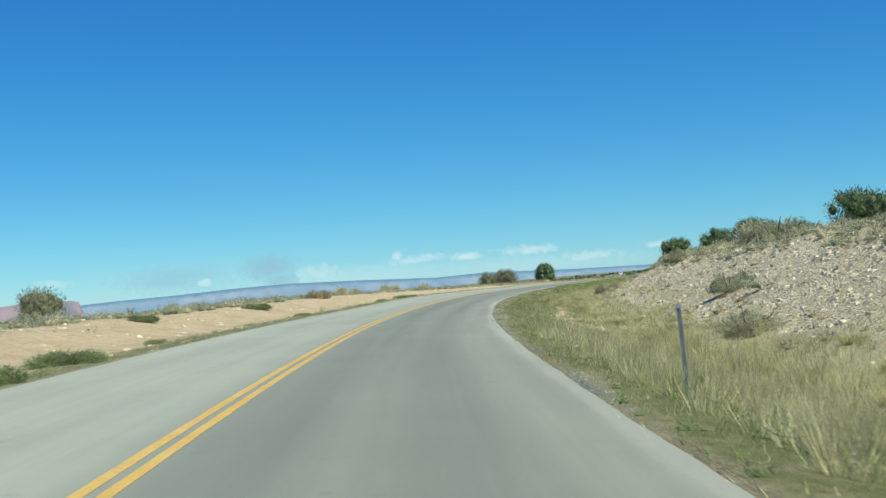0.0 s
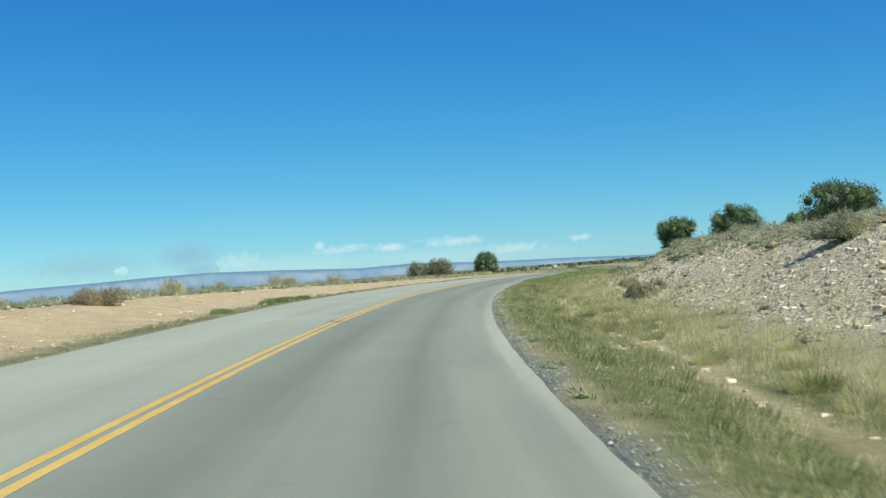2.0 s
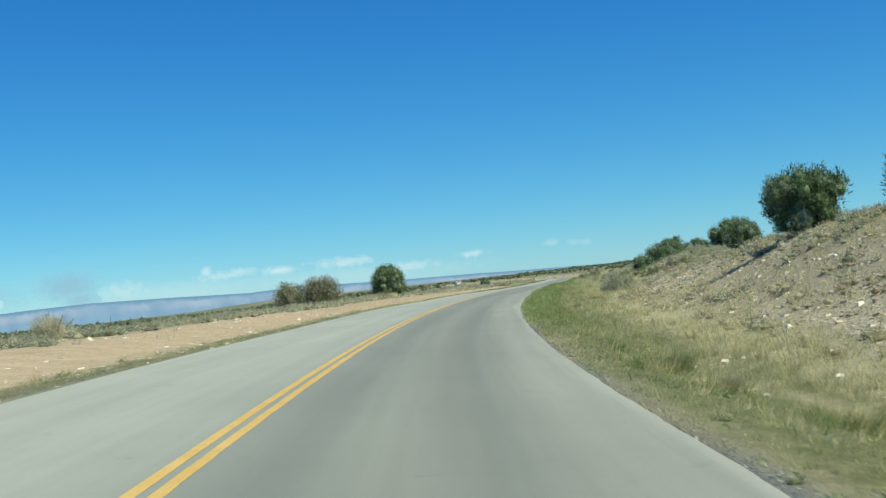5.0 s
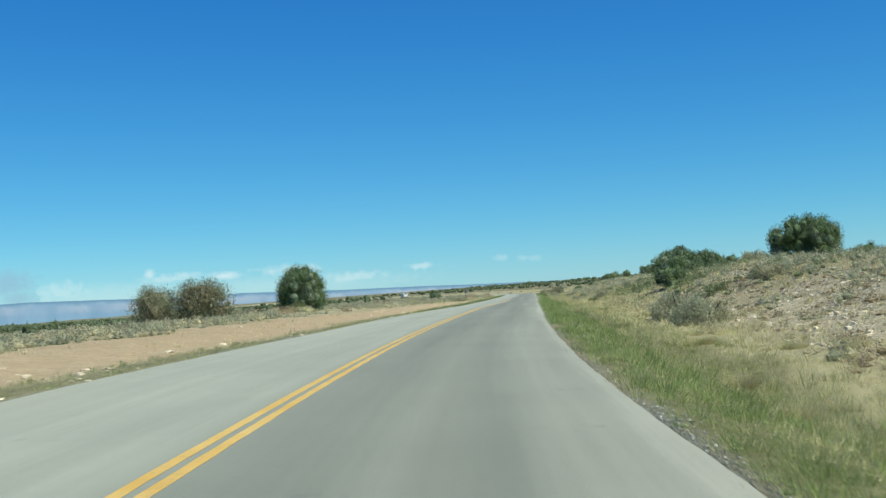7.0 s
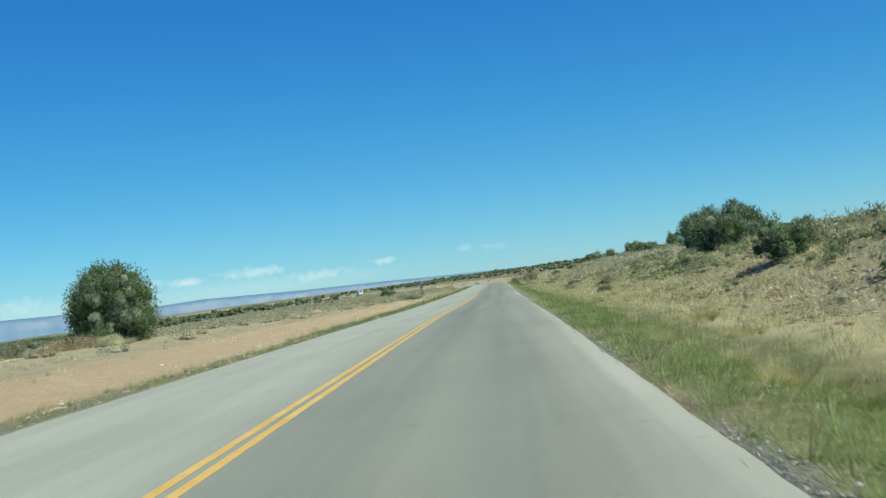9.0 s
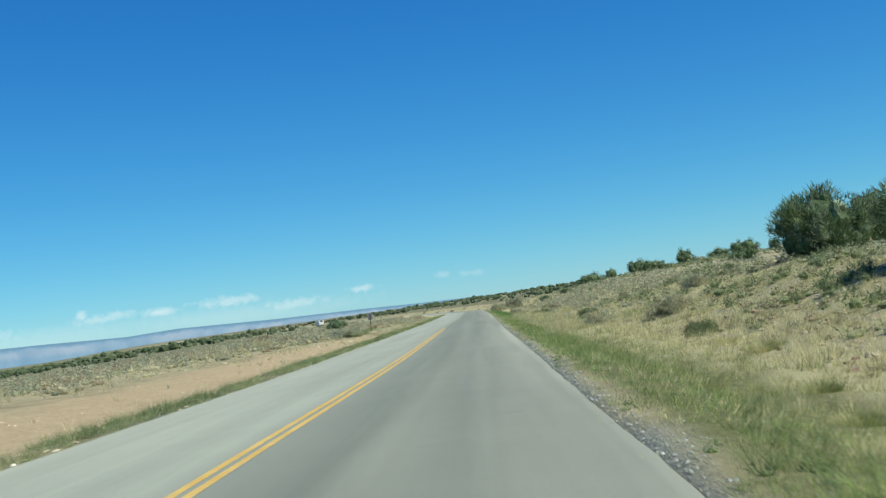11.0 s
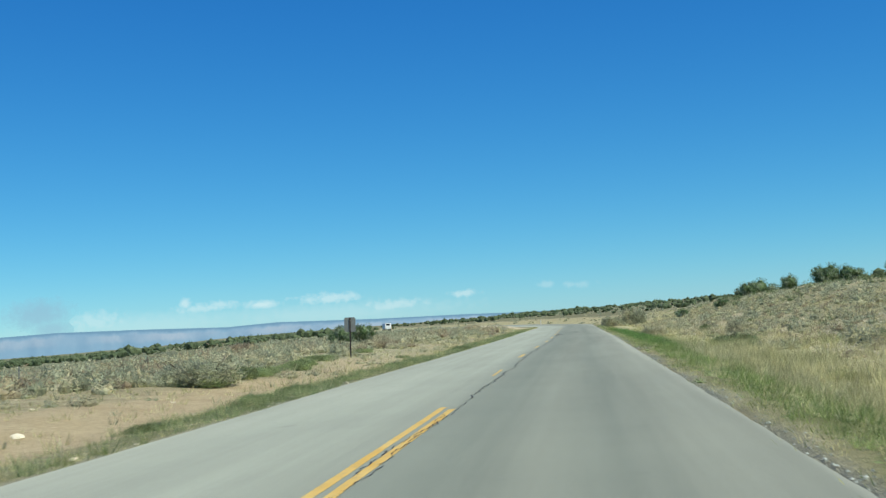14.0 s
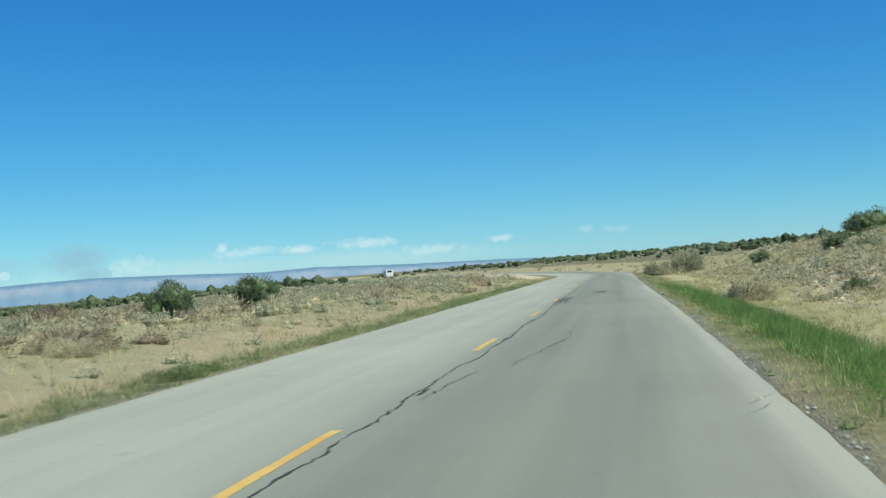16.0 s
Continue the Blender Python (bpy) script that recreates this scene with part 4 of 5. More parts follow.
g_green = grass_bunch(71, M_GRASS, "tall green and straw bunch of grass in the ditch")
g_green.matrix_basis = stand(-5.9, 72.4, 0.95, 0.85)
g_straw = grass_bunch(72, M_STRAW, "tall straw-coloured bunch of grass on the slope")
g_straw.matrix_basis = stand(-5.0, 73.4, 0.8, 0.75)
for k, (s_, n_, sx, sz) in enumerate(((78.2, 7.6, 1.4, 1.0), (80.5, 7.9, 1.1, 0.9), (74.6, 8.0, 1.2, 1.2), (71.5, 7.9, 1.4, 1.3), (68.0, 7.6, 1.0, 0.9), (85.0, 8.2, 1.2, 0.9), (61.0, 7.5, 1.2, 1.0), (54.0, 7.8, 1.1, 1.0), (47.0, 7.4, 1.2, 0.9),
                                      (93.0, 8.0, 1.0, 0.9), (101.0, 7.9, 1.2, 0.9), (36.0, 7.2, 1.1, 1.0), (41.0, 8.1, 1.3, 1.0), (30.0, 7.8, 1.0, 1.0), (176.0, 7.0, 1.0, 0.9), (186.0, 6.2, 1.0, 1.0), (195.0, 5.6, 1.0, 0.9), (199.0, 6.4, 1.2, 1.0),
                                      (204.0, 5.2, 0.9, 0.9), (211.0, 5.5, 1.1, 0.9), (222.0, 6.2, 1.0, 0.9), (238.0, 6.0, 1.0, 0.9), (262.0, 6.4, 1.1, 0.9), (284.0, 6.3, 1.1, 0.9), (297.0, 6.1, 1.0, 0.8), (318.0, 7.0, 1.2, 1.1), (325.0, 6.6, 1.0, 1.1))):
    p_ = road_at(np.array(s_), np.array(n_))
    copy_thing(g_straw if k % 3 == 2 else g_green, stand(p_[0], p_[1], sx * 0.62, sz * 0.62, k * 1.1))
_g = np.random.default_rng(77)
for k in range(110):
    s_ = 4 + 116 * _g.random() if k < 70 else 150 + 210 * _g.random()
    n_ = W_RIGHT + 1.0 + 5.6 * _g.random()
    p_ = road_at(np.array(s_), np.array(n_))
    size_ = 0.45 + 0.45 * _g.random()
    copy_thing(g_straw if _g.random() < 0.2 + 0.08 * (n_ - W_RIGHT) else g_green, stand(p_[0], p_[1], size_ * 1.15, size_ * (0.75 + 0.4 * _g.random()), k * 1.9))
for k, (x, y, sx, sz) in enumerate(((-18.3, 322.0, 1.9, 2.0), (-17.2, 321.0, 1.3, 1.3), (-26.8, 235.6, 1.1, 1.0), (-24.6, 236.2, 1.0, 0.9), (-28.4, 236.9, 1.0, 0.9))):
    copy_thing(g_straw, stand(x, y, sx, sz, k * 2.1))

# ---------------------------------------------------------------- stones that stand out
def big_stone(x, y, size, seed, label="pale limestone block in the ditch"):
    v, f = stone_proto(np.random.default_rng(seed), True)
    ob = new("stone", mesh_np("stone", v * size, f, M_STONE))
    ob.matrix_basis = stand(x, y, 1.0, None, seed * 0.7, size * 0.12)
    return tagged(ob, label, "stone", "loose stones")


for k, (s_, n_, z_) in enumerate(((81.6, 6.3, 0.17), (64.5, 6.4, 0.13), (100.2, 6.4, 0.12), (71.0, 8.2, 0.2), (86.0, 7.4, 0.14), (93.0, 8.8, 0.18), (58.0, 7.2, 0.12), (104.0, 8.4, 0.2), (44.0, 9.6, 0.2),
                                   (112.0, 10.2, 0.22), (76.0, 10.4, 0.24), (52.0, 10.5, 0.2), (180.0, 11.0, 0.22), (210.0, 11.6, 0.2), (225.0, 10.8, 0.18), (97.0, -7.8, 0.1), (141.0, -5.6, 0.14), (155.0, -6.6, 0.12),
                                   (172.0, -6.2, 0.16), (176.0, -5.8, 0.13), (190.0, -8.8, 0.12), (305.0, -8.2, 0.14), (313.0, -7.0, 0.16), (312.0, -9.4, 0.12), (287.0, -10.5, 0.15))):
    p_ = road_at(np.array(s_), np.array(n_))
    big_stone(p_[0], p_[1], z_, 100 + k, "pale limestone block in the ditch" if n_ > 0 else "pale stone on the sand strip")

# ---------------------------------------------------------------- posts, sign, vehicle
def u_channel(high, wide=0.075, deep=0.035, thick=0.005):
    """A rolled steel U-channel post with flanges."""
    bm = bmesh.new()
    prof = [(-wide / 2, 0), (-wide / 2 + 0.02, 0), (-0.014, deep), (0.014, deep), (wide / 2 - 0.02, 0), (wide / 2, 0),
            (wide / 2, -thick), (wide / 2 - 0.022, -thick), (0.012, deep - thick), (-0.012, deep - thick), (-wide / 2 + 0.022, -thick), (-wide / 2, -thick)]
    lo = [bm.verts.new((x, y, -0.4)) for x, y in prof]
    hi = [bm.verts.new((x, y, high)) for x, y in prof]
    m = len(prof)
    for i in range(m):
        bm.faces.new((lo[i], lo[(i + 1) % m], hi[(i + 1) % m], hi[i]))
    for i in range(m // 2 - 1):
        bm.faces.new((hi[i], hi[i + 1], hi[m - 2 - i], hi[m - 1 - i]))
    me = bpy.data.meshes.new("post")
    bm.to_mesh(me)
    bm.free()
    return me


def box_mesh(name, sx, sy, sz, mat, bevel=0.01, z0=0.0):
    bm = bmesh.new()
    bmesh.ops.create_cube(bm, size=1.0)
    bmesh.ops.scale(bm, vec=(sx, sy, sz), verts=bm.verts)
    bmesh.ops.translate(bm, vec=(0, 0, sz / 2 + z0), verts=bm.verts)
    if bevel:
        bmesh.ops.bevel(bm, geom=bm.edges, offset=bevel, segments=2, affect="EDGES")
    me = bpy.data.meshes.new(name)
    bm.to_mesh(me)
    bm.free()
    me.materials.append(mat)
    return me


def marker_post(x, y, high, lean):
    root = tagged(new("marker_post"), "slim steel roadside marker post with a pale cap", "post")
    me = u_channel(high, 0.055, 0.028)
    me.materials.append(M_POST)
    part("post", me, root)
    me = box_mesh("cap", 0.062, 0.012, 0.06, M_STEEL, 0.004, high - 0.05)
    part("cap", me, root, "pale reflector plate at the top").location = (0, -0.02, 0)
    root.matrix_basis = Matrix.Translation((x, y, float(ground_z(x, y)))) @ Euler((0, radians(lean), 0.2)).to_matrix().to_4x4()
    return root


p_ = road_at(np.array(13.6), np.array(5.24))
marker_post(p_[0], p_[1], 1.03, -2.0)
marker_post(-24.3, 344.3, 0.85, 3.0)["label"] = "short dark steel post in the sage"
wp = tagged(new("delineator_post"), "white roadside delineator post at the bend", "post")
part("post", box_mesh("post", 0.1, 0.03, 1.15, M_WHITE, 0.008, -0.1), wp)
part("reflector", box_mesh("reflector", 0.07, 0.012, 0.1, M_GLASSDARK, 0.003, 0.88), wp).location = (0, -0.022, 0)
p_ = road_at(np.array(520.0), np.array(W_RIGHT + 1.3))
wp.matrix_basis = stand(p_[0], p_[1], 1.0)

sign = tagged(new("road_sign"), "grey back of a road sign on a steel post", "sign")
gz_ = float(ground_z(-9.75, 347.7))
post_me = u_channel(2.93 - gz_)
post_me.materials.append(M_RUST)
part("post", post_me, sign, "dark steel channel post")
bm = bmesh.new()
bmesh.ops.create_cube(bm, size=1.0)
bmesh.ops.scale(bm, vec=(0.53, 0.004, 0.69), verts=bm.verts)
bmesh.ops.bevel(bm, geom=[e for e in bm.edges if abs(e.verts[0].co.y - e.verts[1].co.y) > 1e-4], offset=0.04, segments=4, affect="EDGES")
bmesh.ops.translate(bm, vec=(0, 0.043, 2.95 - 0.345 - gz_), verts=bm.verts)
me = bpy.data.meshes.new("panel")
bm.to_mesh(me)
bm.free()
me.materials.append(M_ALU)
part("panel", me, sign, "dull grey aluminium sign panel")
for z_ in (0.20, 0.60):
    part("bolt", box_mesh("bolt", 0.022, 0.018, 0.022, M_STEEL, 0.004, 2.95 - 0.76 + z_ - gz_), sign).location = (0, -0.008, 0)
sign.matrix_basis = Matrix.Translation((-9.75, 347.7, gz_)) @ Matrix.Rotation(radians(8), 4, "Z") @ Matrix.Rotation(radians(2.0), 4, "Y")

van = tagged(new("motorhome"), "white boxy motorhome parked far ahead beside the bend", "vehicle")
part("body", box_mesh("body", 2.3, 5.4, 2.0, M_WHITE, 0.12, 0.75), van)
part("cab", box_mesh("cab", 2.1, 1.5, 1.5, M_WHITE, 0.25, 0.55), van).location = (0, 3.2, 0)
part("rear_window", box_mesh("rear_window", 1.3, 0.04, 0.6, M_GLASSDARK, 0.015, 2.0), van).location = (0, -2.71, 0)
for sx_ in (-1, 1):
    part("side_window", box_mesh("side_window", 0.04, 1.2, 0.6, M_GLASSDARK, 0.015, 1.9), van).location = (sx_ * 1.2, -0.4, 0)
    part("tail_light", box_mesh("tail_light", 0.12, 0.05, 0.3, plain_material("red_lens", (0.4, 0.02, 0.02), 0.3), 0.01, 1.0), van).location = (sx_ * 1.0, -2.71, 0)
    for y_ in (-1.5, 2.9):
        bm = bmesh.new()
        bmesh.ops.create_cone(bm, cap_ends=True, segments=20, radius1=0.38, radius2=0.38, depth=0.26, matrix=Matrix.Translation((sx_ * 1.0, y_, 0.38)) @ Matrix.Rotation(radians(90), 4, "Y"))
        me = bpy.data.meshes.new("wheel")
        bm.to_mesh(me)
        bm.free()
        me.materials.append(M_RUBBER)
        wheel = part("wheel", me, van)
        bm = bmesh.new()
        bmesh.ops.create_cone(bm, cap_ends=True, segments=16, radius1=0.20, radius2=0.17, depth=0.03, matrix=Matrix.Translation((sx_ * 1.145, y_, 0.38)) @ Matrix.Rotation(radians(90 * sx_), 4, "Y"))
        me = bpy.data.meshes.new("rim")
        bm.to_mesh(me)
        bm.free()
        me.materials.append(M_STEEL)
        part("rim", me, wheel, "grey steel wheel rim")
van.matrix_basis = Matrix.Translation((-28.2, 577.5, float(ground_z(-28.2, 577.5)))) @ Matrix.Rotation(radians(14), 4, "Z") @ Matrix.Scale(0.7, 4)

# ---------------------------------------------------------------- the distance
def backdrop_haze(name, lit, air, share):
    """Far lit rock with kilometres of airlight painted in as an even blue glow."""
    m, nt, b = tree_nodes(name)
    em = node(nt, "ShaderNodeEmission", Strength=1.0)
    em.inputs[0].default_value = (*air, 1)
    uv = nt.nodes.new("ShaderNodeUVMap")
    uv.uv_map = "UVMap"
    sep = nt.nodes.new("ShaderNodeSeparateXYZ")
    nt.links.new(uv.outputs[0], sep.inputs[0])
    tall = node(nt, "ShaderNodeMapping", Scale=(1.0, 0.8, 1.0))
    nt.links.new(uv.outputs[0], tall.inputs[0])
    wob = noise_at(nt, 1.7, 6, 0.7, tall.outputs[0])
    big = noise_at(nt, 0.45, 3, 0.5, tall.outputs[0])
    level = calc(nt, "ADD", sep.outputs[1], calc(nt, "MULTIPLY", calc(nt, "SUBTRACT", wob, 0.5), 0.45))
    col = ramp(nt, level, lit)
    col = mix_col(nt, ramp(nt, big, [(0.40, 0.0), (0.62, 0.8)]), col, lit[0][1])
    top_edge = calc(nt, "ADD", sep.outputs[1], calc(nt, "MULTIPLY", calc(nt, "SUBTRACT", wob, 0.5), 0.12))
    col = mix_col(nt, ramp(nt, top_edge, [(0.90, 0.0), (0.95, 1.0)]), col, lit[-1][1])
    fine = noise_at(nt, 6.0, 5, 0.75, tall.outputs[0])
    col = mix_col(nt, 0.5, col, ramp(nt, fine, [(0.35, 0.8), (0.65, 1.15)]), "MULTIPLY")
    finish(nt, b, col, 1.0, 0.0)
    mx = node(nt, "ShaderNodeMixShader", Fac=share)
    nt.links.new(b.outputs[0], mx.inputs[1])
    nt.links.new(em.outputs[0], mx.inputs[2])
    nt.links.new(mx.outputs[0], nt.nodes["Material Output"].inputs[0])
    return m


def mesa(name, az0, az1, dist, heights, mat, seed, base=-95.0, label=""):
    rng = np.random.default_rng(seed)
    az = np.radians(np.linspace(az0, az1, 1600))
    deg = np.degrees(az)
    top = np.tan(np.radians(np.interp(deg, [h[0] for h in heights], [h[1] for h in heights]))) * dist
    wig = sum(np.sin(deg * k_ + rng.random() * 6 + np.sin(deg * k_ * 0.37)) * a_ for k_, a_ in ((1.1, 1.0), (2.7, 0.7), (5.9, 0.3)))
    rows, rise = [], []
    for h_, back, rib in ((0.0, -420, 60), (0.30, -230, 60), (0.52, -110, 60), (0.60, -70, 50), (0.88, -40, 40), (0.92, 10, 36), (1.0, 40, 30), (1.0, 400, 0)):
        d = dist + back + rib * wig * 0.55
        z = base + (top - base) * h_ + wig * 0.8 * (0.2 if h_ > 0.9 else 1.0)
        rows.append(np.stack([-np.sin(az) * d, np.cos(az) * d, z], -1))
        rise.append((z + 30) / (top + 30))
    v = np.stack(rows, 0)
    ids = np.arange(v.shape[0] * v.shape[1]).reshape(v.shape[0], v.shape[1])
    f = np.stack([ids[:-1, 1:], ids[:-1, :-1], ids[1:, :-1], ids[1:, 1:]], -1).reshape(-1, 4)
    me = mesh_np(name, v.reshape(-1, 3), f, mat, True)
    uvl_ = me.uv_layers.new(name="UVMap")
    uv_ = np.stack([np.broadcast_to(deg[None], ids.shape), np.stack(rise, 0)], -1).reshape(-1, 2)
    uvl_.data.foreach_set("uv", uv_[f.ravel()].astype(np.float32).ravel())
    return tagged(new(name, me), label, kind="structure")


# The last number is how much painted haze glow covers the rock colours.
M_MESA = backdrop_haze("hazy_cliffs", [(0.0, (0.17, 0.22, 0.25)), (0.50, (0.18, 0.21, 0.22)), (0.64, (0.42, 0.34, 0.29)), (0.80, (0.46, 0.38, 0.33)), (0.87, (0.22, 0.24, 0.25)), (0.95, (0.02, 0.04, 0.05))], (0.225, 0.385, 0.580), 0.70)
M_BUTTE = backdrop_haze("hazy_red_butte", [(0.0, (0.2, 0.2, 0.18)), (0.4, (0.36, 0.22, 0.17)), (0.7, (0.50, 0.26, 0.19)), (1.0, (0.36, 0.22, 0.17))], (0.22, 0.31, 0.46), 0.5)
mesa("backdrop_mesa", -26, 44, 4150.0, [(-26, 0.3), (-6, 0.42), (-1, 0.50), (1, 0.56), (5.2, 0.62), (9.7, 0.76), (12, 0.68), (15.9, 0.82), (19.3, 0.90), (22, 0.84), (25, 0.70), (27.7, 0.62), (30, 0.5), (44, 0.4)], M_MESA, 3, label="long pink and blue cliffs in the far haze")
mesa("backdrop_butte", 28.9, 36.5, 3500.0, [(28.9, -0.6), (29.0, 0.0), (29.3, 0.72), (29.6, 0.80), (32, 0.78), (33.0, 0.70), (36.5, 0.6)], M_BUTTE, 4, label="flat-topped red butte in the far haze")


def cloud_bank():
    """A thin far sheet low over the horizon that carries the small clouds and the smoke."""
    az, el = np.radians(np.linspace(-32, 52, 90)), np.radians(np.linspace(-0.3, 5.5, 10))
    d = 4800.0
    v = np.stack([np.stack([-np.sin(az) * d, np.cos(az) * d, 0 * az + d * math.tan(e)], -1) for e in el], 0)
    ids = np.arange(v.shape[0] * v.shape[1]).reshape(v.shape[0], v.shape[1])
    f = np.stack([ids[:-1, 1:], ids[:-1, :-1], ids[1:, :-1], ids[1:, 1:]], -1).reshape(-1, 4)
    m, nt, b = tree_nodes("far_clouds")
    nt.nodes.remove(b)
    me = mesh_np("backdrop_clouds", v.reshape(-1, 3), f, m, True)
    uvl_ = me.uv_layers.new(name="UVMap")
    uv_ = np.stack([np.broadcast_to(np.degrees(az)[None], ids.shape), np.broadcast_to(np.degrees(el)[:, None], ids.shape)], -1).reshape(-1, 2)
    uvl_.data.foreach_set("uv", uv_[f.ravel()].astype(np.float32).ravel())
    uv = nt.nodes.new("ShaderNodeUVMap")
    uv.uv_map = "UVMap"
    sep = nt.nodes.new("ShaderNodeSeparateXYZ")
    nt.links.new(uv.outputs[0], sep.inputs[0])
    n1 = noise_at(nt, 2.6, 6, 0.62, uv.outputs[0], 0.2)
    n2 = noise_at(nt, 0.5, 4, 0.6, uv.outputs[0])

    def puff(a, e, wa, we, power, jag=1.1):
        da = calc(nt, "DIVIDE", calc(nt, "SUBTRACT", sep.outputs[0], a), wa)
        de = calc(nt, "DIVIDE", calc(nt, "SUBTRACT", sep.outputs[1], e), we)
        d2 = calc(nt, "SQRT", calc(nt, "ADD", calc(nt, "MULTIPLY", da, da), calc(nt, "MULTIPLY", de, de)))
        v_ = calc(nt, "ADD", calc(nt, "SUBTRACT", 1.0, d2), calc(nt, "MULTIPLY", calc(nt, "SUBTRACT", n1, 0.5), jag * 2.2))
        return calc(nt, "MULTIPLY", calc(nt, "MULTIPLY", v_, 1.3, True), power)

    def heap(items):
        out = None
        for it in items:
            p = puff(*it)
            out = p if out is None else calc(nt, "MAXIMUM", out, p)
        return out

    white = heap(((14.35, 1.84, 0.34, 0.34, 0.5, 0.7), (13.6, 1.62, 1.7, 0.24, 0.38), (12.8, 1.75, 0.8, 0.2, 0.4), (10.9, 1.62, 1.0, 0.24, 0.6, 0.6), (8.0, 1.72, 1.6, 0.30, 0.45), (7.0, 1.72, 0.7, 0.3, 0.4),
                  (4.9, 1.2, 1.7, 0.32, 0.4), (1.56, 1.52, 0.9, 0.2, 0.42), (18.3, 1.3, 1.7, 0.55, 0.32), (23.9, 1.25, 0.6, 0.32, 0.38), (25.6, 1.3, 0.8, 0.3, 0.22), (-2.3, 1.7, 0.5, 0.2, 0.2), (-3.8, 1.6, 0.8, 0.18, 0.18),
                  (30.8, 1.6, 1.0, 0.24, 0.3), (16.0, 1.0, 7.0, 0.7, 0.2, 0.5), (8.0, 1.0, 8.0, 0.6, 0.2, 0.5)))
    smoke = heap(((20.7, 1.75, 1.7, 0.85, 0.62, 0.5), (20.2, 1.1, 1.2, 0.5, 0.55, 0.4), (25.4, 1.5, 3.4, 0.8, 0.38, 0.5)))
    col = mix_col(nt, calc(nt, "GREATER_THAN", white, smoke), (0.27, 0.41, 0.56), (0.70, 0.76, 0.80))
    em = node(nt, "ShaderNodeEmission", Strength=1.0)
    nt.links.new(col, em.inputs[0])
    tr = nt.nodes.new("ShaderNodeBsdfTransparent")
    mx = nt.nodes.new("ShaderNodeMixShader")
    nt.links.new(calc(nt, "MAXIMUM", white, smoke), mx.inputs[0])
    nt.links.new(tr.outputs[0], mx.inputs[1])
    nt.links.new(em.outputs[0], mx.inputs[2])
    nt.links.new(mx.outputs[0], nt.nodes["Material Output"].inputs[0])
    ob = new("backdrop_clouds", me)
    ob.rotation_euler.z = radians(-0.45)
    ob.visible_shadow = False
    return tagged(ob, "small white clouds and grey smoke low over the horizon", kind="structure")


cloud_bank()

# ---------------------------------------------------------------- scattered growth and stones, uncountable
def lay(name, protos, x, y, sizes, mat, label, seed, sink=0.02):
    rng = np.random.default_rng(seed)
    s_, n_ = along(x, y)
    bare = gravel_yard(s_, -n_ - W_LEFT) < 0.3
    x, y, sizes = x[bare], y[bare], sizes[bare]
    z = ground_z(x, y) - sink
    v, f = spread(protos, rng.integers(0, len(protos), len(x)), np.stack([x, y, z], -1), rng.random(len(x)) * 6.283, sizes)
    return tagged(new(name, mesh_np(name, v, f, mat)), label, kind="stuff")


def band(count, s0, s1, n0, n1, rng):
    s = s0 + (s1 - s0) * rng.random(count)
    n = n0 + (n1 - n0) * rng.random(count)
    p = road_at(s, n)
    return p[:, 0], p[:, 1], s, n


def sized(rng, count, lo, hi, tall=1.0):
    a = lo + (hi - lo) * rng.random(count) ** 1.6
    return np.stack([a, a * tall * (0.8 + 0.4 * rng.random(count))], -1)


R1 = np.random.default_rng(501)
tufts = [blades(24, 0.24, 0.34, 0.0085, 0.8, R1) for _ in range(8)]
straws = [blades(22, 0.22, 0.46, 0.009, 0.6, R1) for _ in range(8)]
low_tufts = [blades(20, 0.30, 0.20, 0.011, 1.0, R1, 0.6) for _ in range(6)]
rank = [blades(11, 0.24, 0.38, 0.020, 0.7, R1) for _ in range(8)]


def off_track(s, r, x, y):
    return np.abs(r - 3.2 - 0.5 * rough(x, y, 12, 8)) > np.interp(s, [20, 40, 110, 130], [0, 0.28, 0.28, 0]) * (0.6 + 0.7 * rough(x, y, 2.4, 61))


# right verge: green grass beside the gravel, then tall straw to the ditch and up the bank
x, y, s, n = band(22500, -12, 430, W_RIGHT + 0.15, W_RIGHT + 4.8, R1)
r = n - W_RIGHT
keep = (R1.random(len(s)) < 0.12 + smooth01((r + 0.30 - gravel_wide(s) - 0.35 * rough(x, y, 3, 9)) / 0.5)) & (R1.random(len(s)) < 0.66 + 0.95 * rough(x, y, 1.5, 4)) & off_track(s, r, x, y)
x, y, r, s = x[keep], y[keep], r[keep], s[keep]
hz = sized(R1, len(x), 0.55, 1.25) * np.interp(r, [0.0, 0.4, 1.2, 4.4], [0.45, 0.7, 1.0, 1.05])[:, None]
lush = R1.random(len(x)) < np.interp(s, [0, 120, 170, 250, 300, 330], [0.25, 0.15, 0.55, 0.6, 0.3, 0.25]) * np.interp(r, [0.3, 2.5, 4.0], [1.3, 1, 0.1])
lay("verge_grass", tufts + low_tufts, x[~lush], y[~lush], hz[~lush], M_GRASS, "green and yellow verge grass beside the gravel", 1)
lay("lush_verge_grass", tufts + low_tufts, x[lush], y[lush], hz[lush], M_LUSH, "fresh green grass along the verge", 21)
x, y, s, n = band(9500, -12, 420, W_RIGHT + 2.0, W_RIGHT + 8.5, R1)
r = n - W_RIGHT
keep = (R1.random(len(s)) < (0.60 + 0.45 * rough(x, y, 4.0, 2)) * np.interp(s, [0, 30, 45, 120, 150, 430], [1.4, 1.4, 1.4, 1.3, 1.2, 1.2])) & off_track(s, r, x, y)
x2, y2, s2, n2 = band(3000, 0, 135, W_RIGHT + 3.6, W_RIGHT + 6.6, R1)
x, y = np.concatenate([x[keep], x2]), np.concatenate([y[keep], y2])
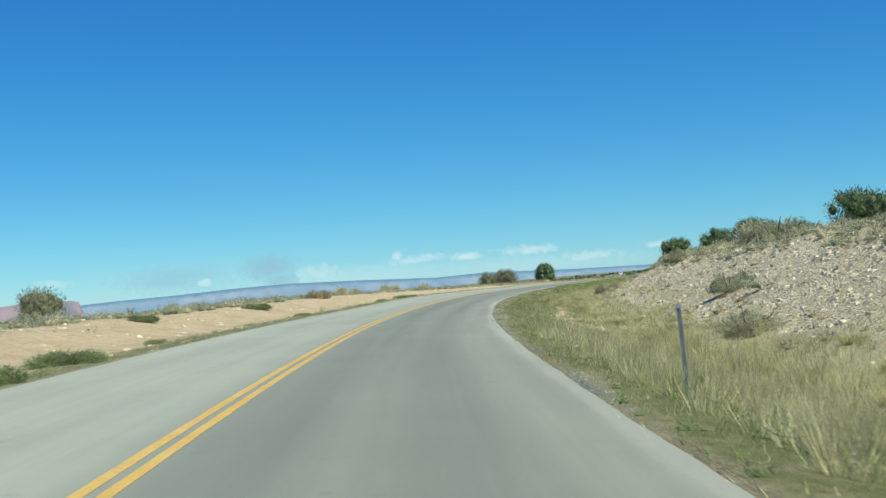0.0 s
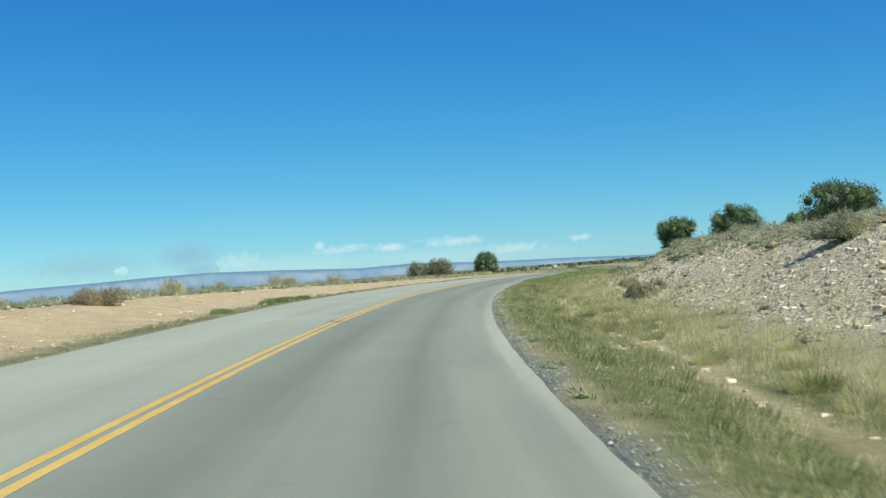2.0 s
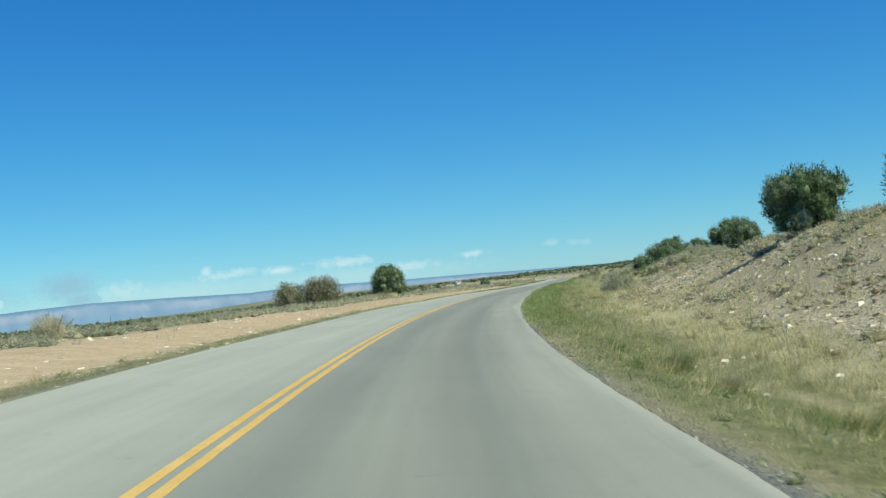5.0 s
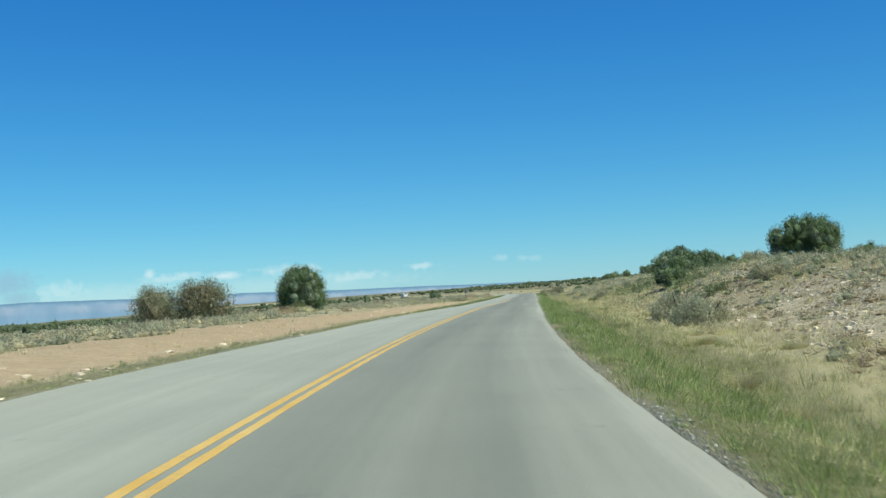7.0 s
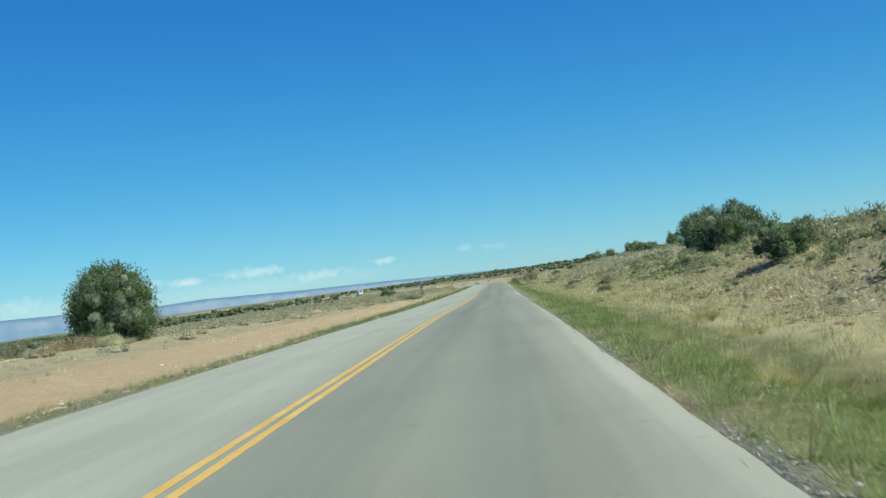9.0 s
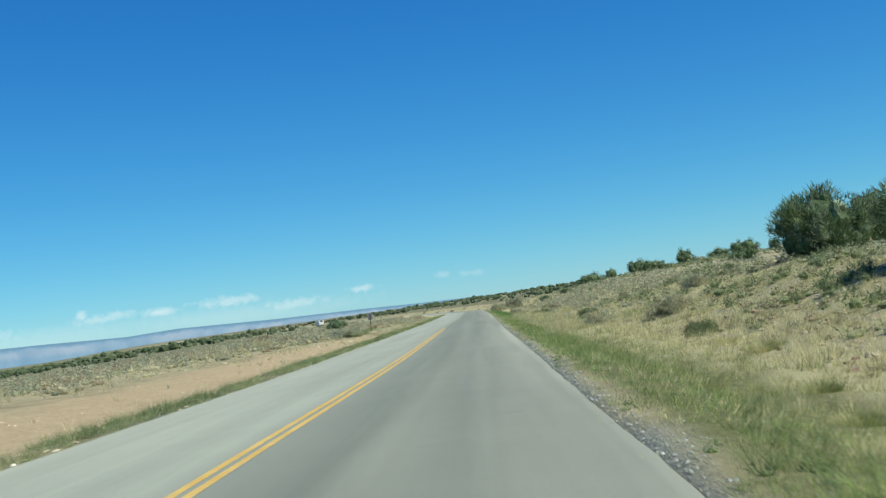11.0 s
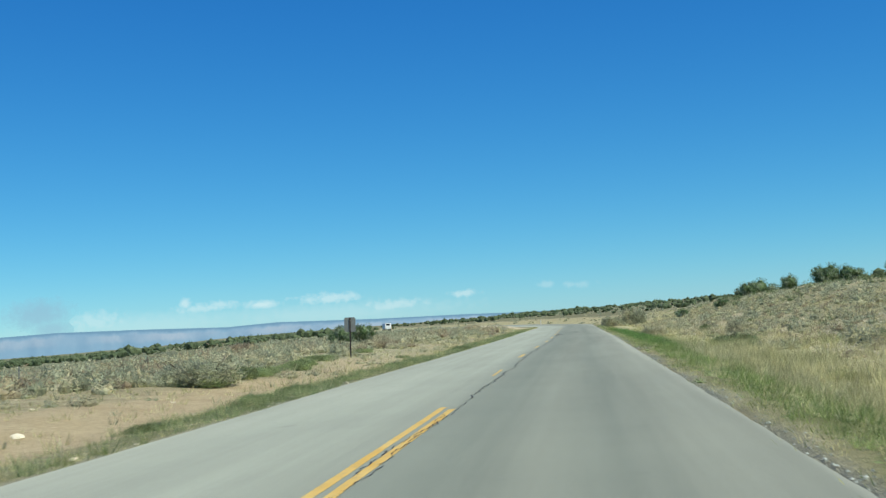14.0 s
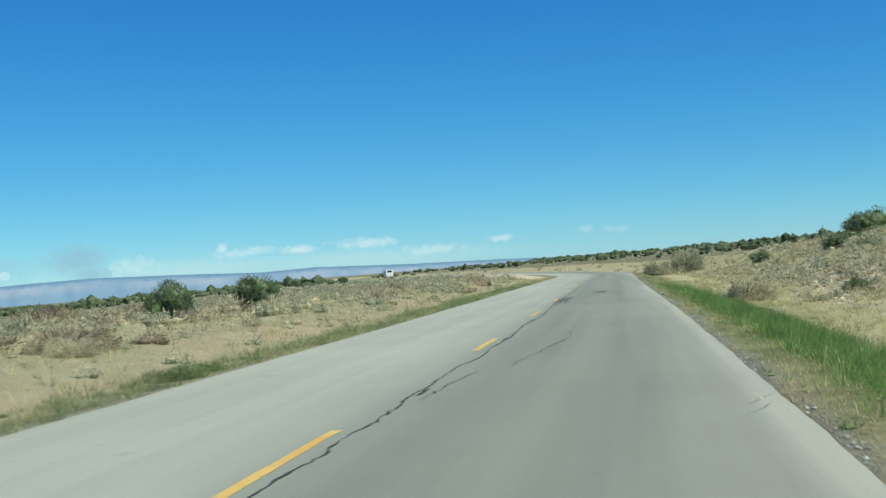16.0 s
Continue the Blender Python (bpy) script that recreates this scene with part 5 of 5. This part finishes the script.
lay("tall_dry_grass", straws + tufts[:2], x, y, sized(R1, len(x), 0.55, 1.25) * np.interp(y, [315, 330, 350, 362], [1, 1.5, 1.5, 1])[:, None], M_STRAW, "tall dry straw-coloured grass on the slope", 2)
x, y, s, n = band(26000, -12, 500, W_RIGHT + 5, W_RIGHT + 17, R1)
keep = R1.random(len(s)) < (0.55 + 0.45 * rough(x, y, 5.0, 7)) * np.where((n > 10.5) & (n < 18) & (s < 135), 0.14, 1.15) * np.where(n > 20, 0.6, 1.0)
x, y = x[keep], y[keep]
x2, y2, s2, n2 = band(7000, 215, 345, W_RIGHT + 4.5, W_RIGHT + 14, R1)
keep = R1.random(len(s2)) < 0.7 + 0.5 * rough(x2, y2, 3.5, 17)
x, y = np.concatenate([x, x2[keep]]), np.concatenate([y, y2[keep]])
bare_ = zones(x, y)[:, 2] * np.interp(along(x, y)[0], [190, 230], [1.0, 0.3])
keep = R1.random(len(x)) > 0.85 * bare_
x, y = x[keep], y[keep]
lay("bank_grass", rank, x, y, sized(R1, len(x), 0.7, 1.4), M_STRAW, "thin dry grass over the bank", 3)
# short soft grass close to the pavement
x, y, s, n = band(10000, -8, 390, W_RIGHT + 0.12, W_RIGHT + 2.0, R1)
r = n - W_RIGHT
keep = R1.random(len(s)) < (0.25 + smooth01((r + 0.15 - gravel_wide(s) * 0.8 - 0.3 * rough(x, y, 3, 9)) / 0.5)) * (0.8 + 0.45 * rough(x, y, 1.7, 44))
short = [blades(12, 0.26, 0.14, 0.015, 1.0, R1, 0.9) for _ in range(5)]
lay("short_verge_grass", short, x[keep], y[keep], sized(R1, keep.sum(), 0.7, 1.5), M_GRASS, "short soft grass beside the pavement", 22)
x, y, s, n = band(1900, -6, 32, W_RIGHT + 0.7, W_RIGHT + 4.6, R1)
keep = R1.random(len(s)) < 0.6 + 0.7 * rough(x, y, 2.0, 93)
lay("pale_tall_grass", straws, x[keep], y[keep], sized(R1, keep.sum(), 0.9, 1.6), M_STRAW, "tall pale bunches of grass round the marker post", 41)
x, y, s, n = band(2600, 132, 236, W_RIGHT + 0.06, W_RIGHT + 1.8, R1)
x2, y2, s2, n2 = band(2400, 250, 345, W_RIGHT + 0.45, W_RIGHT + 2.7, R1)
x, y = np.concatenate([x, x2]), np.concatenate([y, y2])
keep = R1.random(len(x)) < 0.62 + 0.6 * rough(x, y, 2.2, 94)
lay("edge_green_grass", tufts, x[keep], y[keep], sized(R1, keep.sum(), 0.5, 1.15), M_LUSH, "fresh green grass up to the edge of the pavement", 42)
# tall blond grass close to the pavement
x, y, s, n = band(2200, 292, 350, W_RIGHT + 1.9, W_RIGHT + 5.0, R1)
keep = R1.random(len(s)) < 0.75 + 0.5 * rough(x, y, 3.0, 91)
lay("blond_verge_grass", straws, x[keep], y[keep], sized(R1, keep.sum(), 0.9, 1.7), M_STRAW, "tall blond grass beside the gravel shoulder", 35)
# the bright green growth near the far end of the verge
x, y, s, n = band(6000, 338, 402, W_RIGHT + 0.5, W_RIGHT + 3.0, R1)
keep = R1.random(len(s)) < np.interp(s, [338, 346, 372, 402], [0.2, 1, 0.8, 0.1]) * smooth01((n - W_RIGHT - 0.5) / 0.8)
lay("green_verge_growth", low_tufts + tufts, x[keep], y[keep], sized(R1, keep.sum(), 0.9, 1.6), M_VIVID, "bright green growth along the verge", 4)

# left verge and the sage flat
x, y, s, n = band(16000, -12, 470, -W_LEFT - 2.6, -W_LEFT - 0.05, R1)
l = -n - W_LEFT
keep = R1.random(len(s)) < smooth01((l + 0.1) / 0.3) * smooth01((1.9 - l + 0.6 * rough(x, y, 3, 1)) / 1.3) * (0.50 + 0.55 * rough(x, y, 3.4, 12)) * np.interp(s, [0, 120, 250, 330], [0.9, 1.0, 1.3, 1.9])
lay("edge_grass", low_tufts + tufts[:3], x[keep], y[keep], sized(R1, keep.sum(), 0.45, 1.05), M_GRASS, "thin green grass along the sand strip", 5)
x, y, s, n = band(6500, 225, 430, -W_LEFT - 1.6, -W_LEFT - 0.1, R1)
keep = R1.random(len(s)) < 0.60 + 0.7 * rough(x, y, 6.0, 51)
lay("green_edge_growth", low_tufts + tufts[:3], x[keep], y[keep], sized(R1, keep.sum(), 0.7, 1.35), M_GREEN, "fresh green growth along the pavement beside the sand", 25)
x, y, s, n = band(19000, -10, 480, -40, -W_LEFT - 1.2, R1)
l = -n - W_LEFT
edge = np.interp(s, [60, 150, 200, 290, 330, 420], [8.0, 8.0, 7.4, 6.5, 5.5, 2.5])
keep = R1.random(len(s)) < (smooth01((l - edge) / 2.5) * (0.75 + 0.3 * rough(x, y, 6, 14)) + np.interp(s, [150, 250, 300, 330, 400], [0.05, 0.12, 0.28, 0.6, 0.75]))
grey = R1.random(keep.sum()) < 0.33
x, y, hz = x[keep], y[keep], sized(R1, keep.sum(), 0.65, 1.35)
lay("flat_grass", rank, x[~grey], y[~grey], hz[~grey], M_STRAW, "dry grass between the sagebrush", 6)
lay("flat_scrub", rank, x[grey], y[grey], hz[grey] * 0.85, M_SAGE, "grey-green scrub between the sagebrush", 24)

near_bush = [bush_proto(180, R1, 0.13, 0.025, 0.88, DOME0, 0.75, 3) for _ in range(7)]
mid_bush = [bush_proto(88, R1, 0.165, 0.035, 0.88, DOME0, 0.75, 2) for _ in range(7)]
soft_bush = [bush_proto(105, R1, 0.155, 0.031, 0.88, DOME0, 0.75, 2) for _ in range(7)]
bit_bush = [bush_proto(48, R1, 0.26, 0.032, 0.72, DOME0, 0.8) for _ in range(5)]
far_bush = [bush_proto(13, R1, 0.34, 0.12, 0.72, DOME0, 0.9) for _ in range(5)]
x, y, s, n = band(5400, -8, 490, -40, -W_LEFT - 2, R1)
l = -n - W_LEFT
edge = np.interp(s, [60, 150, 200, 290, 330, 420], [8.3, 8.3, 7.6, 7.0, 5.0, 2.8])
keep = R1.random(len(s)) < smooth01((l - edge) / 1.5) * (0.58 + 0.5 * rough(x, y, 6, 15)) * np.interp(s, [100, 150, 280, 320], [0.45, 0.5, 0.6, 1.0])
half, close = R1.random(len(s)) < 0.70, (l < 13)
for name_, protos_, here, mat_, label_, seed_ in (("sagebrush_cover", near_bush, half & close, M_SAGE, "grey-green sagebrush over the flat", 7), ("sagebrush_plain", mid_bush, half & ~close, M_SAGE, "grey sagebrush further out on the flat", 43),
                                                  ("dry_brush_cover", near_bush, ~half & close, M_BRUSH, "brown and straw-coloured dry brush", 8), ("dry_brush_plain", mid_bush, ~half & ~close, M_BRUSH, "dry brown brush further out on the flat", 44)):
    here = keep & here
    lay(name_, protos_, x[here], y[here], sized(R1, here.sum(), 0.6, 1.6, 1.0) * np.interp(s[here], [270, 320], [1.0, 1.4])[:, None], mat_, label_, seed_)
# low growth along the top of the berm beside the sand strip
x, y, s, n = band(700, -8, 215, -W_LEFT - 11, -W_LEFT - 6.8, R1)
lay("berm_brush", near_bush, x, y, sized(R1, len(x), 0.5, 1.5, 1.0), M_SAGE, "pale scrub along the low sandy berm", 23)
x, y, s, n = band(760, -8, 480, -34, -W_LEFT - 6.5, R1)
keep = R1.random(len(s)) < np.interp(s, [120, 150, 270, 300], [0.6, 0.5, 0.5, 0.9]) * (0.6 + 0.6 * rough(x, y, 7, 19))
lay("rabbitbrush_cover", near_bush, x[keep], y[keep], sized(R1, keep.sum(), 0.6, 1.7, 0.8), M_RABBIT, "pale straw-coloured rabbitbrush over the flat", 36)
x, y, s, n = band(2600, 100, 720, -300, -42, R1)
lay("far_sagebrush", far_bush, x, y, sized(R1, len(x), 0.8, 2.0, 0.9), M_SAGE, "sagebrush far over the plain", 9)
x, y, s, n = band(2300, -8, 520, W_RIGHT + 5.5, W_RIGHT + 25, R1)
r = n - W_RIGHT
brow = np.interp(s, [60, 130, 185, 300, 340], [12.0, 12.0, 13, 11, 9])
keep = R1.random(len(s)) < np.where(r > brow, 0.95 - 0.02 * (r - brow), (0.2 + 0.15 * rough(x, y, 5, 3)) * np.interp(s, [110, 150, 250, 300, 340], [0.9, 1.6, 1.6, 1.2, 1.8]))
lay("bank_sagebrush", mid_bush, x[keep], y[keep], sized(R1, keep.sum(), 0.55, 1.6, 0.85), M_SAGE, "grey sagebrush along the brow of the bank", 10)
x, y, s, n = band(3300, 128, 460, W_RIGHT + 5.6, W_RIGHT + 18, R1)
keep = R1.random(len(s)) < (0.62 + 0.5 * rough(x, y, 4.0, 71)) * np.interp(s, [215, 250, 310, 340], [1.0, 0.45, 0.5, 1.3])
dry = R1.random(len(s)) < np.interp(s, [200, 240], [0.45, 0.75])
lay("slope_sagebrush", soft_bush, x[keep & ~dry], y[keep & ~dry], sized(R1, (keep & ~dry).sum(), 0.45, 1.35, 0.85), M_SAGE, "soft grey sagebrush over the slope", 28)
lay("slope_dry_brush", soft_bush, x[keep & dry], y[keep & dry], sized(R1, (keep & dry).sum(), 0.4, 1.1, 0.8), M_BRUSH, "brown dry brush over the slope", 29)
x, y, s, n = band(760, -8, 135, W_RIGHT + 11.3, W_RIGHT + 18, R1)
x2, y2, s2, n2 = band(420, 135, 240, W_RIGHT + 11.5, W_RIGHT + 19, R1)
x, y = np.concatenate([x, x2]), np.concatenate([y, y2])
lay("brow_sagebrush", soft_bush, x, y, sized(R1, len(x), 0.6, 1.5, 0.95), M_SAGE, "dense grey-green sagebrush on the bank's brow", 30)
x, y, s, n = band(800, -8, 250, W_RIGHT + 5, W_RIGHT + 17, R1)
lay("bank_brush", bit_bush, x, y, sized(R1, len(x), 0.35, 0.85, 0.8), M_BRUSH, "small brown brush on the bank", 11)
x, y, s, n = band(1400, 100, 730, W_RIGHT + 34, W_RIGHT + 200, R1)
lay("far_slope_sagebrush", far_bush, x, y, sized(R1, len(x), 0.9, 2.2, 0.9), M_SAGE, "sagebrush on the rising ground behind the bank", 12)

x, y, s, n = band(8000, 280, 470, -W_LEFT - 9.5, -W_LEFT - 0.9, R1)
keep = R1.random(len(s)) < np.interp(s, [280, 320, 350], [0.25, 0.5, 0.95]) * (0.6 + 0.6 * rough(x, y, 2.8, 52))
hz = sized(R1, len(s), 0.35, 0.9)
half = R1.random(len(s)) < 0.55
lay("sand_grass", rank, x[keep & half], y[keep & half], hz[keep & half], M_STRAW, "thin straw-coloured grass on the sand", 26)
lay("sand_scrub", rank, x[keep & ~half], y[keep & ~half], hz[keep & ~half], M_GRASS, "thin green and grey growth on the sand", 33)
x, y, s, n = band(420, 318, 470, -W_LEFT - 10, -W_LEFT - 2.2, R1)
keep = R1.random(len(s)) < np.interp(s, [318, 345, 360], [0.3, 0.7, 1.0])
lay("low_sand_brush", near_bush, x[keep], y[keep], sized(R1, keep.sum(), 0.3, 0.95, 0.85), M_SAGE, "low grey brush on the sandy strip", 32)
x, y, s, n = band(420, 505, 640, -46, -9, R1)
lay("bend_brush", far_bush, x, y, sized(R1, len(x), 0.9, 1.9, 0.9), M_SAGE, "grey brush inside the road's bend", 27)

x, y, s, n = band(620, 465, 720, W_RIGHT + 5, W_RIGHT + 60, R1)
lay("bend_slope_brush", far_bush, x, y, sized(R1, len(x), 0.9, 2.0, 0.9), M_SAGE, "grey brush on the rise beyond the bend", 37)
x, y, s, n = band(260, 385, 462, W_RIGHT + 14, W_RIGHT + 52, R1)
lay("crest_brush", mid_bush, x, y, sized(R1, len(x), 0.9, 2.3, 0.85), M_GREENBUSH, "dull green brush along the rise", 38)
x, y, s, n = band(230, 290, 420, W_RIGHT + 13, W_RIGHT + 40, R1)
x2, y2, s2, n2 = band(520, 318, 440, W_RIGHT + 7.5, W_RIGHT + 18, R1)
keep = R1.random(len(s2)) < 0.7 + 0.6 * rough(x2, y2, 5.0, 85)
x, y = np.concatenate([x, x2[keep]]), np.concatenate([y, y2[keep]])
lay("ridge_sagebrush", mid_bush, x, y, sized(R1, len(x), 0.8, 1.9, 0.9), M_SAGE, "grey sagebrush along the ridge above the slope", 39)
x, y, s, n = band(1500, 195, 400, W_RIGHT + 5.5, W_RIGHT + 17, R1)
keep = R1.random(len(s)) < 1.7 * rough(x, y, 3.2, 83) - 0.2
lay("slope_green_brush", bit_bush, x[keep], y[keep], sized(R1, keep.sum(), 0.4, 1.3, 0.75), M_GREENBUSH, "dull green low brush scattered over the slope", 40)
x, y, s, n = band(420, 196, 330, W_RIGHT + 9.0, W_RIGHT + 19, R1)
keep = R1.random(len(s)) < 0.75 + 0.5 * rough(x, y, 6.0, 84)
lay("scattered_brow_brush", mid_bush, x[keep], y[keep], sized(R1, keep.sum(), 0.7, 1.9, 0.95), M_GREENBUSH, "dull green brush scattered along the brow", 43)
# small weeds at the gravel's edge
sprigs = [bush_proto(34, R1, 0.22, 0.04, 0.6, DOME0, 1.2) for _ in range(4)]
x, y, s, n = band(2600, -8, 430, W_RIGHT + 0.12, W_RIGHT + 2.2, R1)
keep = R1.random(len(s)) < 0.5 + 0.5 * rough(x, y, 2.6, 31)
lay("verge_weeds", sprigs, x[keep], y[keep], sized(R1, keep.sum(), 0.16, 0.42, 0.9), M_GREEN, "small green weeds among the gravel", 18)
x, y, s, n = band(1400, -8, 430, -W_LEFT - 1.6, -W_LEFT - 0.15, R1)
keep = R1.random(len(s)) < 0.45 + 0.6 * rough(x, y, 3.0, 32)
lay("edge_weeds", sprigs, x[keep], y[keep], sized(R1, keep.sum(), 0.16, 0.45, 0.8), M_GREEN, "small green weeds along the sand strip", 19)

# stones on the bank, the sand strip and the gravel edges
rocks = [stone_proto(R1) for _ in range(8)]
x, y, s, n = band(62000, 0, 400, W_RIGHT + 5, W_RIGHT + 15, R1)
zz = zones(x, y)
keep = R1.random(len(s)) < zz[:, 2] * 0.95 * (0.75 + 0.5 * rough(x, y, 2.5, 21))
pale_ = (s < 226) | (s > 330)
lay("bank_stones", rocks, x[keep & pale_], y[keep & pale_], sized(R1, (keep & pale_).sum(), 0.03, 0.13, 1.0), M_STONE, "pale limestone rubble on the cut bank", 13)
x, y, s, n = band(4500, 190, 275, W_RIGHT + 5, W_RIGHT + 15, R1)
keep = R1.random(len(s)) < 0.45 + 0.6 * rough(x, y, 4, 22)
lay("brown_bank_stones", rocks, x[keep], y[keep], sized(R1, keep.sum(), 0.03, 0.17, 0.9), M_STONE_RED, "brown stones and clods on the bank", 14)
x, y, s, n = band(12000, -5, 440, -W_LEFT - 10, -W_LEFT - 0.2, R1)
keep = R1.random(len(s)) < 0.45 + 0.7 * rough(x, y, 5, 23)
lay("sand_pebbles", rocks, x[keep], y[keep], sized(R1, keep.sum(), 0.012, 0.07, 0.9), M_STONE, "scattered pale pebbles on the sand strip", 15)
x, y, s, n = band(5200, -5, 165, -W_LEFT - 9.5, -W_LEFT - 0.8, R1)
keep = R1.random(len(s)) < 0.35 + 0.9 * rough(x, y, 2.6, 84)
lay("sand_clods", rocks, x[keep], y[keep], sized(R1, keep.sum(), 0.025, 0.12, 0.8), M_STONE, "pale clods and stones on the sand", 39)
x, y, s, n = band(1500, -5, 200, -W_LEFT - 9.0, -W_LEFT - 0.8, R1)
keep = R1.random(len(s)) < 0.3 + 0.9 * rough(x, y, 2.2, 85)
lay("sand_tufts", low_tufts, x[keep], y[keep], sized(R1, keep.sum(), 0.6, 1.3), M_STRAW, "thin dry tufts on the sand strip", 40)
x, y, s, n = band(4200, 100, 350, -W_LEFT - 2.0, -W_LEFT - 0.15, R1)
keep = R1.random(len(s)) < 0.4 + 0.7 * rough(x, y, 6.0, 81)
lay("edge_stones", rocks, x[keep], y[keep], sized(R1, keep.sum(), 0.015, 0.075, 0.9), M_STONE, "pale stones along the sandy road edge", 31)
x, y, s, n = band(1800, 0, 330, W_RIGHT + 0.9, W_RIGHT + 5.5, R1)
keep = R1.random(len(s)) < 0.25 + 0.8 * rough(x, y, 3.5, 82)
lay("verge_stones", rocks, x[keep], y[keep], sized(R1, keep.sum(), 0.015, 0.06, 0.9), M_STONE, "pale stones scattered through the verge grass", 34)
x, y, s, n = band(1100, 38, 128, W_RIGHT + 2.4, W_RIGHT + 4.4, R1)
keep = ~off_track(s, n - W_RIGHT, x, y) | (R1.random(len(s)) < 0.25)
lay("wash_stones", rocks, x[keep], y[keep], sized(R1, keep.sum(), 0.025, 0.10, 1.1), M_STONE, "pale stones along the dry wash in the ditch", 45)
oct_v = np.array([[1, 0, 0], [0, 0.8, 0], [-0.9, 0.1, 0], [0, -0.9, 0], [0.1, 0, 0.6], [0, 0, -0.3]], float)
oct_f = np.array([[0, 1, 4], [1, 2, 4], [2, 3, 4], [3, 0, 4]])
x, y, s, n = band(46000, -8, 400, W_RIGHT + 0.02, W_RIGHT + 1.5, R1)
r = n - W_RIGHT
keep = R1.random(len(s)) < smooth01((gravel_wide(s) + 0.15 + 0.35 * rough(x, y, 3, 9) - r) / 0.5)
lay("shoulder_gravel", [(oct_v, oct_f)], x[keep], y[keep], sized(R1, keep.sum(), 0.010, 0.030), M_GRIT, "loose grey gravel along the road's edge", 16, 0.0)

# the tree line
far_tree = []
for k in range(7):
    vs, fs, base = [], [], 0
    for j in range(3):
        c = np.array([R1.normal(0, 0.7), R1.normal(0, 0.7), 0.8 + 0.7 * R1.random() * (j > 1)])
        v = ICO_V * (0.85 + 0.4 * R1.random()) * (1 + R1.normal(0, 0.14, (12, 1))) + c
        v[:, 2] = np.maximum(v[:, 2], 0.0)
        vs.append(v)
        fs.append(ICO_F + base)
        base += 12
    body = np.concatenate(vs)
    root = body[R1.integers(0, len(body), 10)] * 0.96
    v, f = cards(root, (root - np.array([0, 0, 0.8])) + R1.normal(0, 0.4, root.shape), 0.5 + 0.3 * R1.random(10), np.full(10, 0.22), R1)
    far_tree.append((np.concatenate([body, v]), np.concatenate(fs + [f + base])))
tx = []
for count, s0, s1, n0, n1 in ((500, 100, 758, -380, -296), (90, 300, 560, -250, -110), (760, 560, 758, -330, -22), (420, 480, 720, 22, 110), (150, 120, 560, 70, 240), (12, 420, 480, 34, 70)):
    x, y, s, n = band(count, s0, s1, n0, n1, R1)
    tx.append((x, y))
tx.append((-460 + 940 * R1.random(1500), 735 + 150 * R1.random(1500)))
x, y = np.concatenate([a for a, _ in tx]), np.concatenate([c for _, c in tx])
s, n = along(x, y)
ok = (np.abs(n) > 14) & (np.hypot(x + 30, y - 500) > 45) & (np.hypot(x + 28, y - 578) > 9)
x, y = x[ok], y[ok]
lay("far_woods", far_tree, x, y, sized(R1, len(x), 0.45, 1.15, 0.85) * np.interp(along(x, y)[1], [-300, -200, -60, 0, 40, 120], [1.5, 1.2, 1.0, 0.9, 0.6, 0.75])[:, None], M_FARLEAF, "dark belt of junipers along the horizon", 17)
